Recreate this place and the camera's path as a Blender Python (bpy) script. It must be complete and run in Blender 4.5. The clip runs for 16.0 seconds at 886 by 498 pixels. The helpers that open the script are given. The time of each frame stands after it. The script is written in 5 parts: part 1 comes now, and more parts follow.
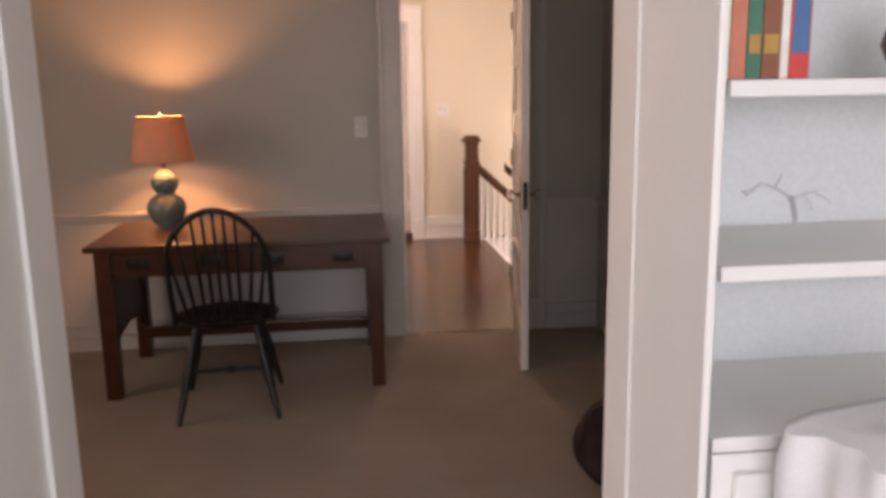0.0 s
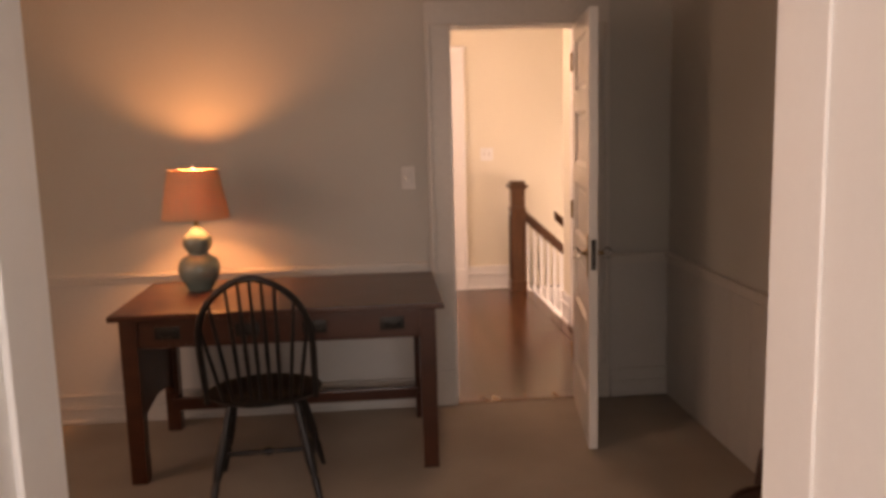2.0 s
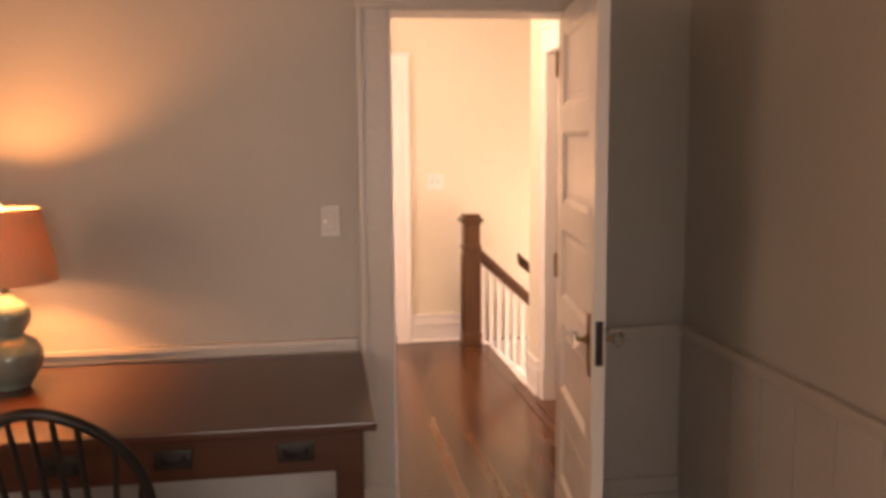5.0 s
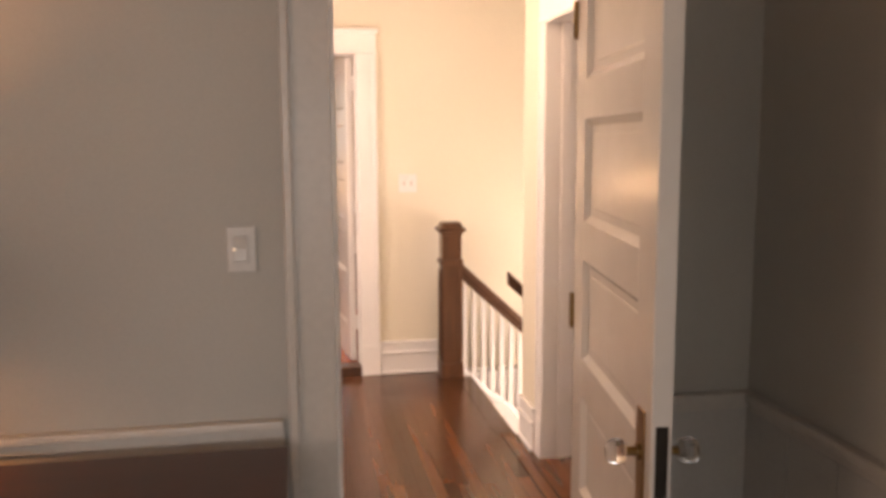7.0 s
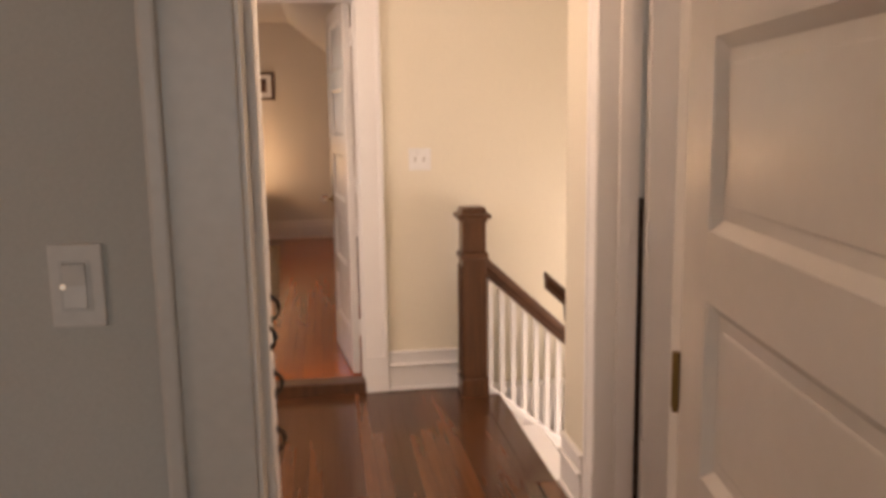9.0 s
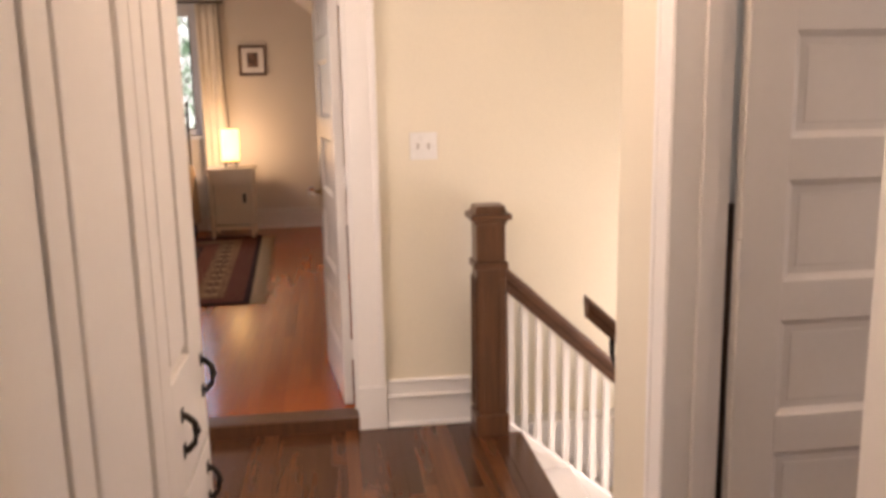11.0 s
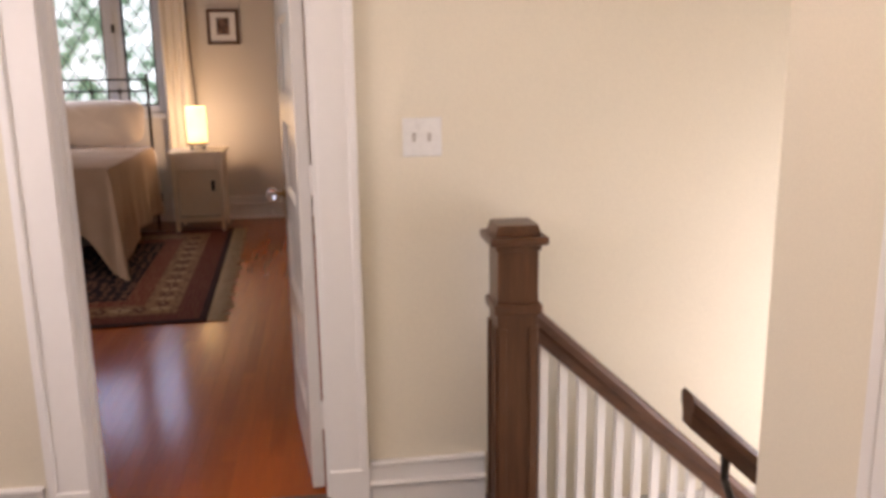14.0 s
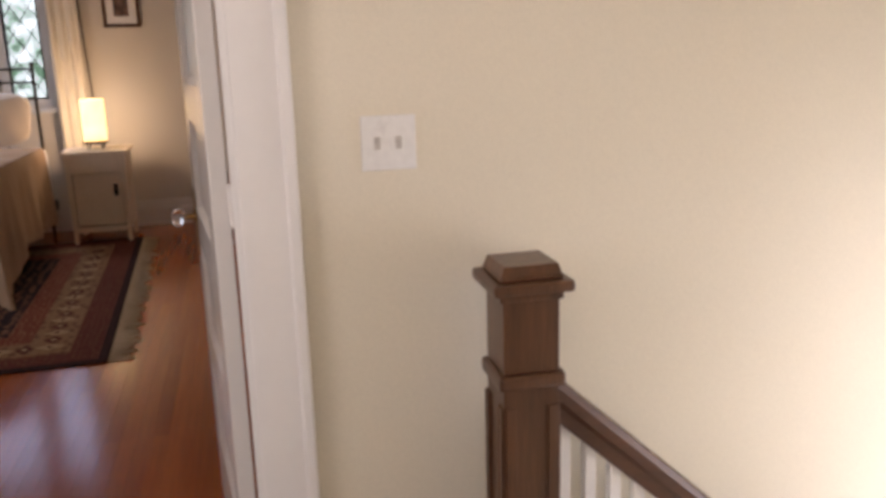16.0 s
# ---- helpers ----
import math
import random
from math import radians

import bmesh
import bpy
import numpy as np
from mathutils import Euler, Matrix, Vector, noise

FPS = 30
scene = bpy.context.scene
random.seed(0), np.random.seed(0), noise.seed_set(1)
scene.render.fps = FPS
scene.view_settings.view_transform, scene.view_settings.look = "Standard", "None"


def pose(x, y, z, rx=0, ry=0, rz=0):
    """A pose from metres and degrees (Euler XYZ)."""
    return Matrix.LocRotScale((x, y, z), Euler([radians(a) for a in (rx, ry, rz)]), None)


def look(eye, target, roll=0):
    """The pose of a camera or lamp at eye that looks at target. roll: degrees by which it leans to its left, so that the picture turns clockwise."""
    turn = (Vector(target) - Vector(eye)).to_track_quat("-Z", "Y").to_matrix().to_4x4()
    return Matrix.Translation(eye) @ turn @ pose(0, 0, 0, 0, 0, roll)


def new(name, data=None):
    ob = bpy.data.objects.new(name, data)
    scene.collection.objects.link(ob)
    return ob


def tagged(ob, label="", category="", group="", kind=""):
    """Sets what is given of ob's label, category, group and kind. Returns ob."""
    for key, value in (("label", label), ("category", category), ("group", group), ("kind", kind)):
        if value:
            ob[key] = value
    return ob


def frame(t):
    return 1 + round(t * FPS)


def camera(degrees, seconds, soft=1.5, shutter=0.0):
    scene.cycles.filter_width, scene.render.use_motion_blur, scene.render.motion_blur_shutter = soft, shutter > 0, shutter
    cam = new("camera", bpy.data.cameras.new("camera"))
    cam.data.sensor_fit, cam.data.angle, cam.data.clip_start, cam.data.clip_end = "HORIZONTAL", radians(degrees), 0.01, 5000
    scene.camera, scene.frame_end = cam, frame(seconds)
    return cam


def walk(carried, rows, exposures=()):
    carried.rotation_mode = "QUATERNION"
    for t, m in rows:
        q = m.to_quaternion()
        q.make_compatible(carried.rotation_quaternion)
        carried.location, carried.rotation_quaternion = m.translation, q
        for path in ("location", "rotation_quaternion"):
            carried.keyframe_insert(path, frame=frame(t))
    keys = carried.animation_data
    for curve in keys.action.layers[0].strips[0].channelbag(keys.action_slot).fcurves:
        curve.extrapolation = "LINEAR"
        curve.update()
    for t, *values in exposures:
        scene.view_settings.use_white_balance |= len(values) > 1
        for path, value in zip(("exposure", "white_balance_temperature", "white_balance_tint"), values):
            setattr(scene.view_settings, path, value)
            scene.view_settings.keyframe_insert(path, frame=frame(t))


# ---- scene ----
cam = camera(56.4, 16.0, soft=3.8)
PATH = [
    (0, (0.336, -0.453, 1.486), (0.564, 1.496, 1.096), -0.9),
    (0.5, (0.318, -0.422, 1.494), (0.467, 1.535, 1.11), -0.8),
    (1, (0.308, -0.329, 1.493), (0.439, 1.633, 1.129), -0.6),
    (1.5, (0.293, -0.176, 1.507), (0.43, 1.792, 1.178), -1.0),
    (2, (0.258, -0.025, 1.531), (0.416, 1.946, 1.234), -1.5),
    (2.5, (0.257, 0.143, 1.516), (0.445, 2.116, 1.247), -2.0),
    (3, (0.268, 0.331, 1.506), (0.479, 2.303, 1.247), -1.9),
    (3.5, (0.289, 0.566, 1.537), (0.52, 2.536, 1.282), -1.6),
    (4, (0.31, 0.768, 1.543), (0.562, 2.737, 1.296), -1.3),
    (6.5, (0.539, 1.985, 1.546), (0.883, 3.937, 1.279), -0.0),
    (7, (0.577, 2.223, 1.529), (0.923, 4.176, 1.268), -0.3),
    (7.5, (0.628, 2.485, 1.522), (0.974, 4.437, 1.258), -0.5),
    (8, (0.685, 2.725, 1.503), (1.018, 4.677, 1.224), -0.4),
    (8.5, (0.739, 2.956, 1.494), (1.046, 4.909, 1.192), -0.4),
    (9, (0.779, 3.179, 1.483), (1.06, 5.133, 1.163), -0.9),
    (11.5, (0.92, 4.167, 1.476), (1.173, 6.114, 1.096), -1.2),
    (12, (0.94, 4.335, 1.461), (1.192, 6.281, 1.075), -1.4),
    (12.5, (0.954, 4.526, 1.469), (1.223, 6.467, 1.07), -1.6),
    (13, (0.961, 4.677, 1.471), (1.246, 6.614, 1.061), -1.4),
    (13.5, (0.98, 4.86, 1.459), (1.267, 6.794, 1.039), -1.0),
    (14, (0.999, 5.046, 1.46), (1.27, 6.98, 1.029), -0.8),
    (14.5, (0.997, 5.235, 1.454), (1.257, 7.169, 1.015), -0.8),
    (15, (0.991, 5.417, 1.444), (1.255, 7.349, 0.997), -0.9),
    (15.5, (0.983, 5.613, 1.446), (1.295, 7.535, 0.988), -1.4),
    (16, (0.99, 5.787, 1.443), (1.437, 7.679, 0.974), -1.6),
]
# seconds, stops, kelvin, tint
EXPOSURES = [
    (0.0, -0.26, 7500, 38.0),
    (1.5, -0.26, 8600, 41.0),
    (3.0, -0.10, 10600, 52.0),
    (4.0, 0.06, 10600, 52.0),
    (6.5, 0.18, 8100, 34.0),
    (7.5, 0.08, 8000, 33.0),
    (8.3, -0.17, 7910, 31.5),
    (9.0, -0.40, 7910, 31.0),
    (11.5, -0.14, 7120, 29.3),
    (12.5, -0.18, 6820, 28.3),
    (13.5, -0.34, 6620, 27.3),
    (14.5, -0.50, 6430, 25.3),
    (16.0, -0.62, 6320, 23.3),
]
walk(cam, [(t, look(eye, target, roll)) for t, eye, target, roll in PATH], EXPOSURES)

# ---- world, sun and large lights ----
world = bpy.data.worlds.new("world")
scene.world = world
world.use_nodes = True
wn = world.node_tree
sky = wn.nodes.new("ShaderNodeTexSky")
sky.sky_type = "NISHITA"
sky.sun_disc = False
sky.sun_elevation = radians(38)
sky.sun_rotation = radians(200)
wn.nodes["Background"].inputs["Strength"].default_value = 0.1
wn.links.new(sky.outputs["Color"], wn.nodes["Background"].inputs["Color"])


def area_lamp(name, eye, target, width, height, watts, colour):
    data = bpy.data.lights.new(name, "AREA")
    data.shape, data.size, data.size_y = "RECTANGLE", width, height
    data.energy, data.color = watts, colour
    ob = new(name, data)
    ob.matrix_world = look(eye, target)
    return ob


def bulb(name, place, watts, colour, radius):
    data = bpy.data.lights.new(name, "POINT")
    data.energy, data.color, data.shadow_soft_size = watts, colour, radius
    ob = new(name, data)
    ob.location = place
    return ob


SKY_BLUE = (0.76, 0.88, 1.0)
STUDY_DAY = (0.70, 0.92, 1.0)
area_lamp("daylight_study", (0.3, -2.55, 1.6), (0.3, 0, 1.2), 2.2, 1.3, 82, STUDY_DAY)
area_lamp("daylight_stair", (3.55, 6.80, 0.30), (1.9, 7.45, -0.05), 0.72, 1.4, 43, (0.98, 0.97, 0.96))
# area fill added from the west to brighten the landing
area_lamp("landing_side_fill", (-0.55, 6.5, 1.6), (1.5, 6.4, 1.0), 0.9, 1.2, 27, (1.0, 0.94, 0.87))
# warm fill added to brown the side room's jamb and door
area_lamp("side_room_fill", (4.1, 5.0, 1.7), (1.8, 5.0, 1.2), 1.2, 1.2, 9, (1.0, 0.74, 0.52))
area_lamp("daylight_side_window", (4.1, 5.93, 1.7), (1.8, 5.97, 1.6), 0.3, 1.2, 15, (0.90, 0.94, 1.0))
area_lamp("daylight_guest_room", (-0.9, 15.2, 4.6), (-0.8, 12.0, 1.0), 2.6, 2.0, 470, SKY_BLUE)
# warm fill added from the left to lift the bedroom's right wall
area_lamp("bedroom_fill", (-2.83, 1.95, 1.55), (1.8, 2.9, 1.0), 1.1, 1.2, 19, (1.0, 0.86, 0.70))
area_lamp("daylight_study_side", (-2.82, -1.3, 1.6), (1.3, 1.75, 1.2), 1.5, 1.3, 60, (0.86, 0.96, 0.97))
# ambient fill added in the guest room, aimed at the nightstand
area_lamp("guest_side_fill", (-3.0, 10.4, 1.6), (0.1, 12.1, 0.7), 1.2, 1.2, 32, (1.0, 0.83, 0.64))
# fill bulb added over the landing, inside a made-up ceiling lamp
bulb("landing_fill_bulb", (0.95, 5.62, 2.44), 29, (1.0, 0.805, 0.605), 0.09)
bulb("desk_bulb", (-0.61, 4.03, 1.258), 24, (1.0, 0.50, 0.19), 0.03)
bulb("desk_bulb", (-0.61, 4.03, 1.165), 6, (1.0, 0.56, 0.26), 0.03)
bulb("night_bulb", (-0.12, 12.64, 0.97), 12, (1.0, 0.70, 0.40), 0.05)


# ---- materials ----
def ramp_of(nt, source, a, b, lo=0.3, hi=0.7):
    r = nt.nodes.new("ShaderNodeValToRGB")
    r.color_ramp.elements[0].position, r.color_ramp.elements[1].position = lo, hi
    r.color_ramp.elements[0].color, r.color_ramp.elements[1].color = (*a, 1), (*b, 1)
    nt.links.new(source, r.inputs["Fac"])
    return r.outputs["Color"]


def noise_of(nt, scale, detail=4, stretch=(1, 1, 1), space="Object"):
    tc, mp, nz = (nt.nodes.new("ShaderNode" + k) for k in ("TexCoord", "Mapping", "TexNoise"))
    nt.links.new(tc.outputs[space], mp.inputs["Vector"])
    mp.inputs["Scale"].default_value = stretch
    nz.inputs["Scale"].default_value, nz.inputs["Detail"].default_value = scale, detail
    nt.links.new(mp.outputs["Vector"], nz.inputs["Vector"])
    return nz.outputs["Fac"]


def mixed(nt, a, b, fac, mode="MULTIPLY"):
    m = nt.nodes.new("ShaderNodeMix")
    m.data_type, m.blend_type = "RGBA", mode
    m.inputs["Factor"].default_value = fac
    nt.links.new(a, m.inputs["A"])
    nt.links.new(b, m.inputs["B"])
    return m.outputs["Result"]


def material(name, a, b, rough=0.5, coarse=3.0, fine=60.0, bump=0.05, metal=0.0, stretch=(1, 1, 1), vary=0.0, coat=0.0, spec=0.5, reach=0.002, grainy=0.05, wear=0.075):
    """A surface that shifts between two tones at a coarse and a fine scale, with fine relief."""
    m = bpy.data.materials.new(name)
    m.use_nodes = True
    nt = m.node_tree
    p = nt.nodes["Principled BSDF"]
    big = ramp_of(nt, noise_of(nt, coarse, 3, stretch), a, b)
    small = noise_of(nt, fine, 5, stretch)
    colour = mixed(nt, big, ramp_of(nt, small, (1 - grainy,) * 3, (1 + grainy * 0.5,) * 3), 1.0)
    if vary:
        info = nt.nodes.new("ShaderNodeObjectInfo")
        colour = mixed(nt, colour, ramp_of(nt, info.outputs["Random"], (1 - vary,) * 3, (1 + vary * 0.6,) * 3, 0, 1), 1.0)
    nt.links.new(colour, p.inputs["Base Color"])
    rr = nt.nodes.new("ShaderNodeMapRange")
    rr.inputs["To Min"].default_value, rr.inputs["To Max"].default_value = max(rough - wear, 0.02), min(rough + wear, 1)
    nt.links.new(noise_of(nt, coarse * 4, 4), rr.inputs["Value"])
    nt.links.new(rr.outputs["Result"], p.inputs["Roughness"])
    p.inputs["Metallic"].default_value = metal
    p.inputs["Specular IOR Level"].default_value = spec
    p.inputs["Coat Weight"].default_value = coat
    p.inputs["Coat Roughness"].default_value = 0.15
    if bump:
        bp = nt.nodes.new("ShaderNodeBump")
        bp.inputs["Strength"].default_value, bp.inputs["Distance"].default_value = bump, reach
        nt.links.new(small, bp.inputs["Height"])
        nt.links.new(bp.outputs["Normal"], p.inputs["Normal"])
    return m


def wood(name, dark, light, rough=0.35, grain=(14, 14, 1.2), vary=0.0, coat=0.0, coarse=1.6):
    m = material(name, dark, light, rough, coarse, 9.0, 0.03, stretch=grain, vary=vary, coat=coat, reach=0.001, grainy=0.22, wear=0.025)
    return m


def glowing(name, colour, strength, base=(0.9, 0.8, 0.6)):
    m = bpy.data.materials.new(name)
    m.use_nodes = True
    p = m.node_tree.nodes["Principled BSDF"]
    p.inputs["Base Color"].default_value = (*base, 1)
    p.inputs["Emission Color"].default_value = (*colour, 1)
    p.inputs["Emission Strength"].default_value = strength
    return m


WALL_GREY = material("bedroom_wall_paint", (0.42, 0.405, 0.37), (0.46, 0.445, 0.405), 0.8, 1.3, 220, 0.12)
WALL_CREAM = material("landing_wall_paint", (0.75, 0.69, 0.555), (0.78, 0.72, 0.585), 0.75, 1.2, 220, 0.10)
WALL_PALE = material("guest_wall_paint", (0.64, 0.60, 0.55), (0.68, 0.64, 0.59), 0.8, 1.2, 220, 0.10)
WALL_WHITE = material("study_wall_paint", (0.74, 0.75, 0.74), (0.78, 0.79, 0.78), 0.7, 1.4, 200, 0.08)
TRIM = material("white_trim_paint", (0.80, 0.78, 0.75), (0.84, 0.82, 0.79), 0.38, 2.2, 45, 0.02, grainy=0.012)
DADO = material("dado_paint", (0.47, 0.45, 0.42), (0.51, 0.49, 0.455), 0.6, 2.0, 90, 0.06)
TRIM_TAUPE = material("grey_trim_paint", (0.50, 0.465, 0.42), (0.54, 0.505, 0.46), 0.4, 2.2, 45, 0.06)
DOOR_PAINT = material("door_paint", (0.72, 0.69, 0.65), (0.78, 0.75, 0.71), 0.22, 2.0, 50, 0.03, grainy=0.015)
CEILING = material("ceiling_paint", (0.70, 0.68, 0.64), (0.74, 0.72, 0.68), 0.85, 1.0, 160, 0.1)
CARPET = material("carpet_pile", (0.32, 0.27, 0.225), (0.39, 0.335, 0.28), 0.95, 2.0, 420, 0.9, spec=0.1, reach=0.004)
PLANK_DARK = material("dark_oak_plank", (0.078, 0.029, 0.012), (0.152, 0.060, 0.024), 0.21, 1.2, 7.0, 0.0, stretch=(9, 0.7, 9), vary=0.42, coat=0.06, grainy=0.16, wear=0.03)
PLANK_AMBER = material("amber_oak_plank", (0.36, 0.068, 0.006), (0.48, 0.110, 0.011), 0.17, 1.2, 7.0, 0.0, stretch=(9, 0.7, 9), vary=0.16, coat=0.10, grainy=0.12, wear=0.03)
SUBFLOOR = material("floor_joint", (0.02, 0.01, 0.006), (0.03, 0.016, 0.01), 0.9)
NEWEL_WOOD = wood("newel_walnut", (0.066, 0.027, 0.011), (0.120, 0.050, 0.021), 0.34, (22, 22, 1.6), coat=0.15)
RAIL_WOOD = wood("rail_walnut", (0.060, 0.024, 0.010), (0.110, 0.045, 0.020), 0.45, (1.6, 22, 6))
DESK_WOOD = material("desk_cherry", (0.046, 0.0115, 0.0042), (0.066, 0.018, 0.0066), 0.30, 1.4, 6.0, 0.0, stretch=(1.0, 12, 12), coat=0.12, grainy=0.14, wear=0.03)
CHAIR_PAINT = material("black_chair_paint", (0.006, 0.005, 0.005), (0.013, 0.010, 0.008), 0.46, 6, 70, 0.1)
IRON = material("dark_iron", (0.02, 0.018, 0.016), (0.05, 0.042, 0.035), 0.42, 9, 80, 0.1, metal=0.7)
BRASS = material("aged_brass", (0.20, 0.115, 0.045), (0.32, 0.20, 0.08), 0.34, 8, 80, 0.06, metal=1.0)
CERAMIC = material("celadon_glaze", (0.13, 0.19, 0.175), (0.18, 0.245, 0.22), 0.14, 5, 40, 0.03, coat=0.6)
PLASTIC = material("white_switch_plastic", (0.78, 0.77, 0.74), (0.82, 0.81, 0.78), 0.3, 5, 60, 0.0)
SWITCH_GREY = material("almond_switch_plastic", (0.53, 0.50, 0.46), (0.57, 0.54, 0.50), 0.35, 5, 60, 0.0)
LINEN = material("oatmeal_linen", (0.40, 0.29, 0.20), (0.47, 0.35, 0.25), 0.92, 4, 320, 0.5, spec=0.15)
COTTON = material("white_cotton", (0.76, 0.76, 0.78), (0.83, 0.83, 0.85), 0.9, 4, 260, 0.4, spec=0.15)
PILLOW = material("ivory_pillowcase", (0.72, 0.62, 0.52), (0.78, 0.68, 0.58), 0.9, 4, 260, 0.3, spec=0.15)
CURTAIN = material("cream_curtain", (0.80, 0.75, 0.66), (0.84, 0.79, 0.70), 0.9, 6, 300, 0.4, spec=0.1)
WAINSCOT = wood("side_room_wainscot", (0.045, 0.022, 0.014), (0.085, 0.042, 0.026), 0.4)
SHELF_BACK = material("shelf_back_paint", (0.77, 0.81, 0.81), (0.82, 0.85, 0.85), 0.55, 1.5, 90, 0.08)
GUEST_TRIM = material("window_trim_paint", (0.60, 0.63, 0.68), (0.66, 0.69, 0.74), 0.42, 2.0, 60, 0.05)


def clear_glass(name, rough=0.0, tint=(1, 1, 1)):
    m = bpy.data.materials.new(name)
    m.use_nodes = True
    p = m.node_tree.nodes["Principled BSDF"]
    p.inputs["Base Color"].default_value = (*tint, 1)
    p.inputs["Transmission Weight"].default_value = 1.0
    p.inputs["Roughness"].default_value = rough
    p.inputs["IOR"].default_value = 1.45
    return m


GLASS = clear_glass("knob_glass", 0.03)
PANE = clear_glass("window_glass", 0.02)


# ---- mesh building ----
class Shape:
    """Collects boxes, rods, turnings and sheets into one mesh."""

    def __init__(self):
        self.b = bmesh.new()

    def box(self, x0, y0, z0, x1, y1, z1, bevel=0.0, m=None):
        got = bmesh.ops.create_cube(self.b, size=1)
        vs = got["verts"]
        for v in vs:
            v.co = Vector((x0 + (v.co.x + 0.5) * (x1 - x0), y0 + (v.co.y + 0.5) * (y1 - y0), z0 + (v.co.z + 0.5) * (z1 - z0)))
        if m is not None:
            bmesh.ops.transform(self.b, matrix=m, verts=vs)
        if bevel:
            edges = list({e for v in vs for e in v.link_edges})
            bmesh.ops.bevel(self.b, geom=edges, offset=bevel, segments=2, affect="EDGES", profile=0.6)
        return self

    def rod(self, p0, p1, r0, r1=None, seg=12, caps=True):
        p0, p1 = Vector(p0), Vector(p1)
        r1 = r0 if r1 is None else r1
        turn = (p1 - p0).to_track_quat("Z", "Y").to_matrix()
        rings = []
        for p, r in ((p0, r0), (p1, r1)):
            rings.append([self.b.verts.new(p + turn @ Vector((r * math.cos(2 * math.pi * k / seg), r * math.sin(2 * math.pi * k / seg), 0))) for k in range(seg)])
        for k in range(seg):
            self.b.faces.new((rings[0][k], rings[0][(k + 1) % seg], rings[1][(k + 1) % seg], rings[1][k]))
        if caps:
            self.b.faces.new(rings[0][::-1])
            self.b.faces.new(rings[1])
        return self

    def tube(self, pts, r, seg=10):
        """A round bar along points; r is one radius or one for each point."""
        pts = [Vector(p) for p in pts]
        rs = r if isinstance(r, (list, tuple)) else [r] * len(pts)
        rings = []
        for n, p in enumerate(pts):
            d = (pts[min(n + 1, len(pts) - 1)] - pts[max(n - 1, 0)]).normalized()
            side = d.cross(Vector((0.31, 0.17, 0.93))).normalized()
            up = side.cross(d)
            rings.append([self.b.verts.new(p + rs[n] * (math.cos(2 * math.pi * k / seg) * side + math.sin(2 * math.pi * k / seg) * up)) for k in range(seg)])
        for a, c in zip(rings, rings[1:]):
            for k in range(seg):
                self.b.faces.new((a[k], a[(k + 1) % seg], c[(k + 1) % seg], c[k]))
        self.b.faces.new(rings[0][::-1])
        self.b.faces.new(rings[-1])
        return self

    def lathe(self, centre, profile, seg=32, closed=True):
        """Turned shape: profile rows of (radius, height)."""
        cx, cy, cz = centre
        rings = [[self.b.verts.new((cx + r * math.cos(2 * math.pi * k / seg), cy + r * math.sin(2 * math.pi * k / seg), cz + h)) for k in range(seg)] for r, h in profile]
        for a, c in zip(rings, rings[1:]):
            for k in range(seg):
                self.b.faces.new((a[k], a[(k + 1) % seg], c[(k + 1) % seg], c[k]))
        if closed:
            self.b.faces.new(rings[0][::-1])
            self.b.faces.new(rings[-1])
        return self

    def prism(self, outline, axis, lo, hi):
        """An outline of 2D points pushed along an axis: x takes (y, z), y takes (x, z), z takes (x, y)."""
        def put(a, c, t):
            return {"x": (t, a, c), "y": (a, t, c), "z": (a, c, t)}[axis]
        low = [self.b.verts.new(put(a, c, lo)) for a, c in outline]
        high = [self.b.verts.new(put(a, c, hi)) for a, c in outline]
        n = len(outline)
        for k in range(n):
            self.b.faces.new((low[k], low[(k + 1) % n], high[(k + 1) % n], high[k]))
        self.b.faces.new(low[::-1])
        self.b.faces.new(high)
        return self

    def sheet(self, nu, nv, f):
        """A grid of f(u, v) with u and v from 0 to 1."""
        g = [[self.b.verts.new(f(i / nu, j / nv)) for j in range(nv + 1)] for i in range(nu + 1)]
        for i in range(nu):
            for j in range(nv):
                self.b.faces.new((g[i][j], g[i + 1][j], g[i + 1][j + 1], g[i][j + 1]))
        return self

    def done(self, name, mat, parent=None, smooth=False, at=None):
        bmesh.ops.recalc_face_normals(self.b, faces=self.b.faces)
        me = bpy.data.meshes.new(name)
        self.b.to_mesh(me)
        self.b.free()
        me.materials.append(mat)
        if smooth:
            me.polygons.foreach_set("use_smooth", [True] * len(me.polygons))
            me.set_sharp_from_angle(angle=radians(40))
        ob = new(name, me)
        if at is not None:
            ob.matrix_basis = at
        if parent is not None:
            ob.parent = parent
        return ob


def box(name, mat, x0, y0, z0, x1, y1, z1, bevel=0.0, parent=None):
    return Shape().box(x0, y0, z0, x1, y1, z1, bevel).done(name, mat, parent)


def setting(ob, label="", category=""):
    return tagged(ob, label, category, kind="structure")


# ---- large structure ----
BED_Y, LAND_Y = 4.37, 4.54          # bedroom face and landing face of the wall between them
FAR_Y, FAR_Y2 = 7.52, 7.66          # landing face and guest room face
GUEST_Z = 0.055                     # guest room floor
END_Y = 13.10
RIGHT_X = 1.86                      # bedroom right wall
TOP = 2.62

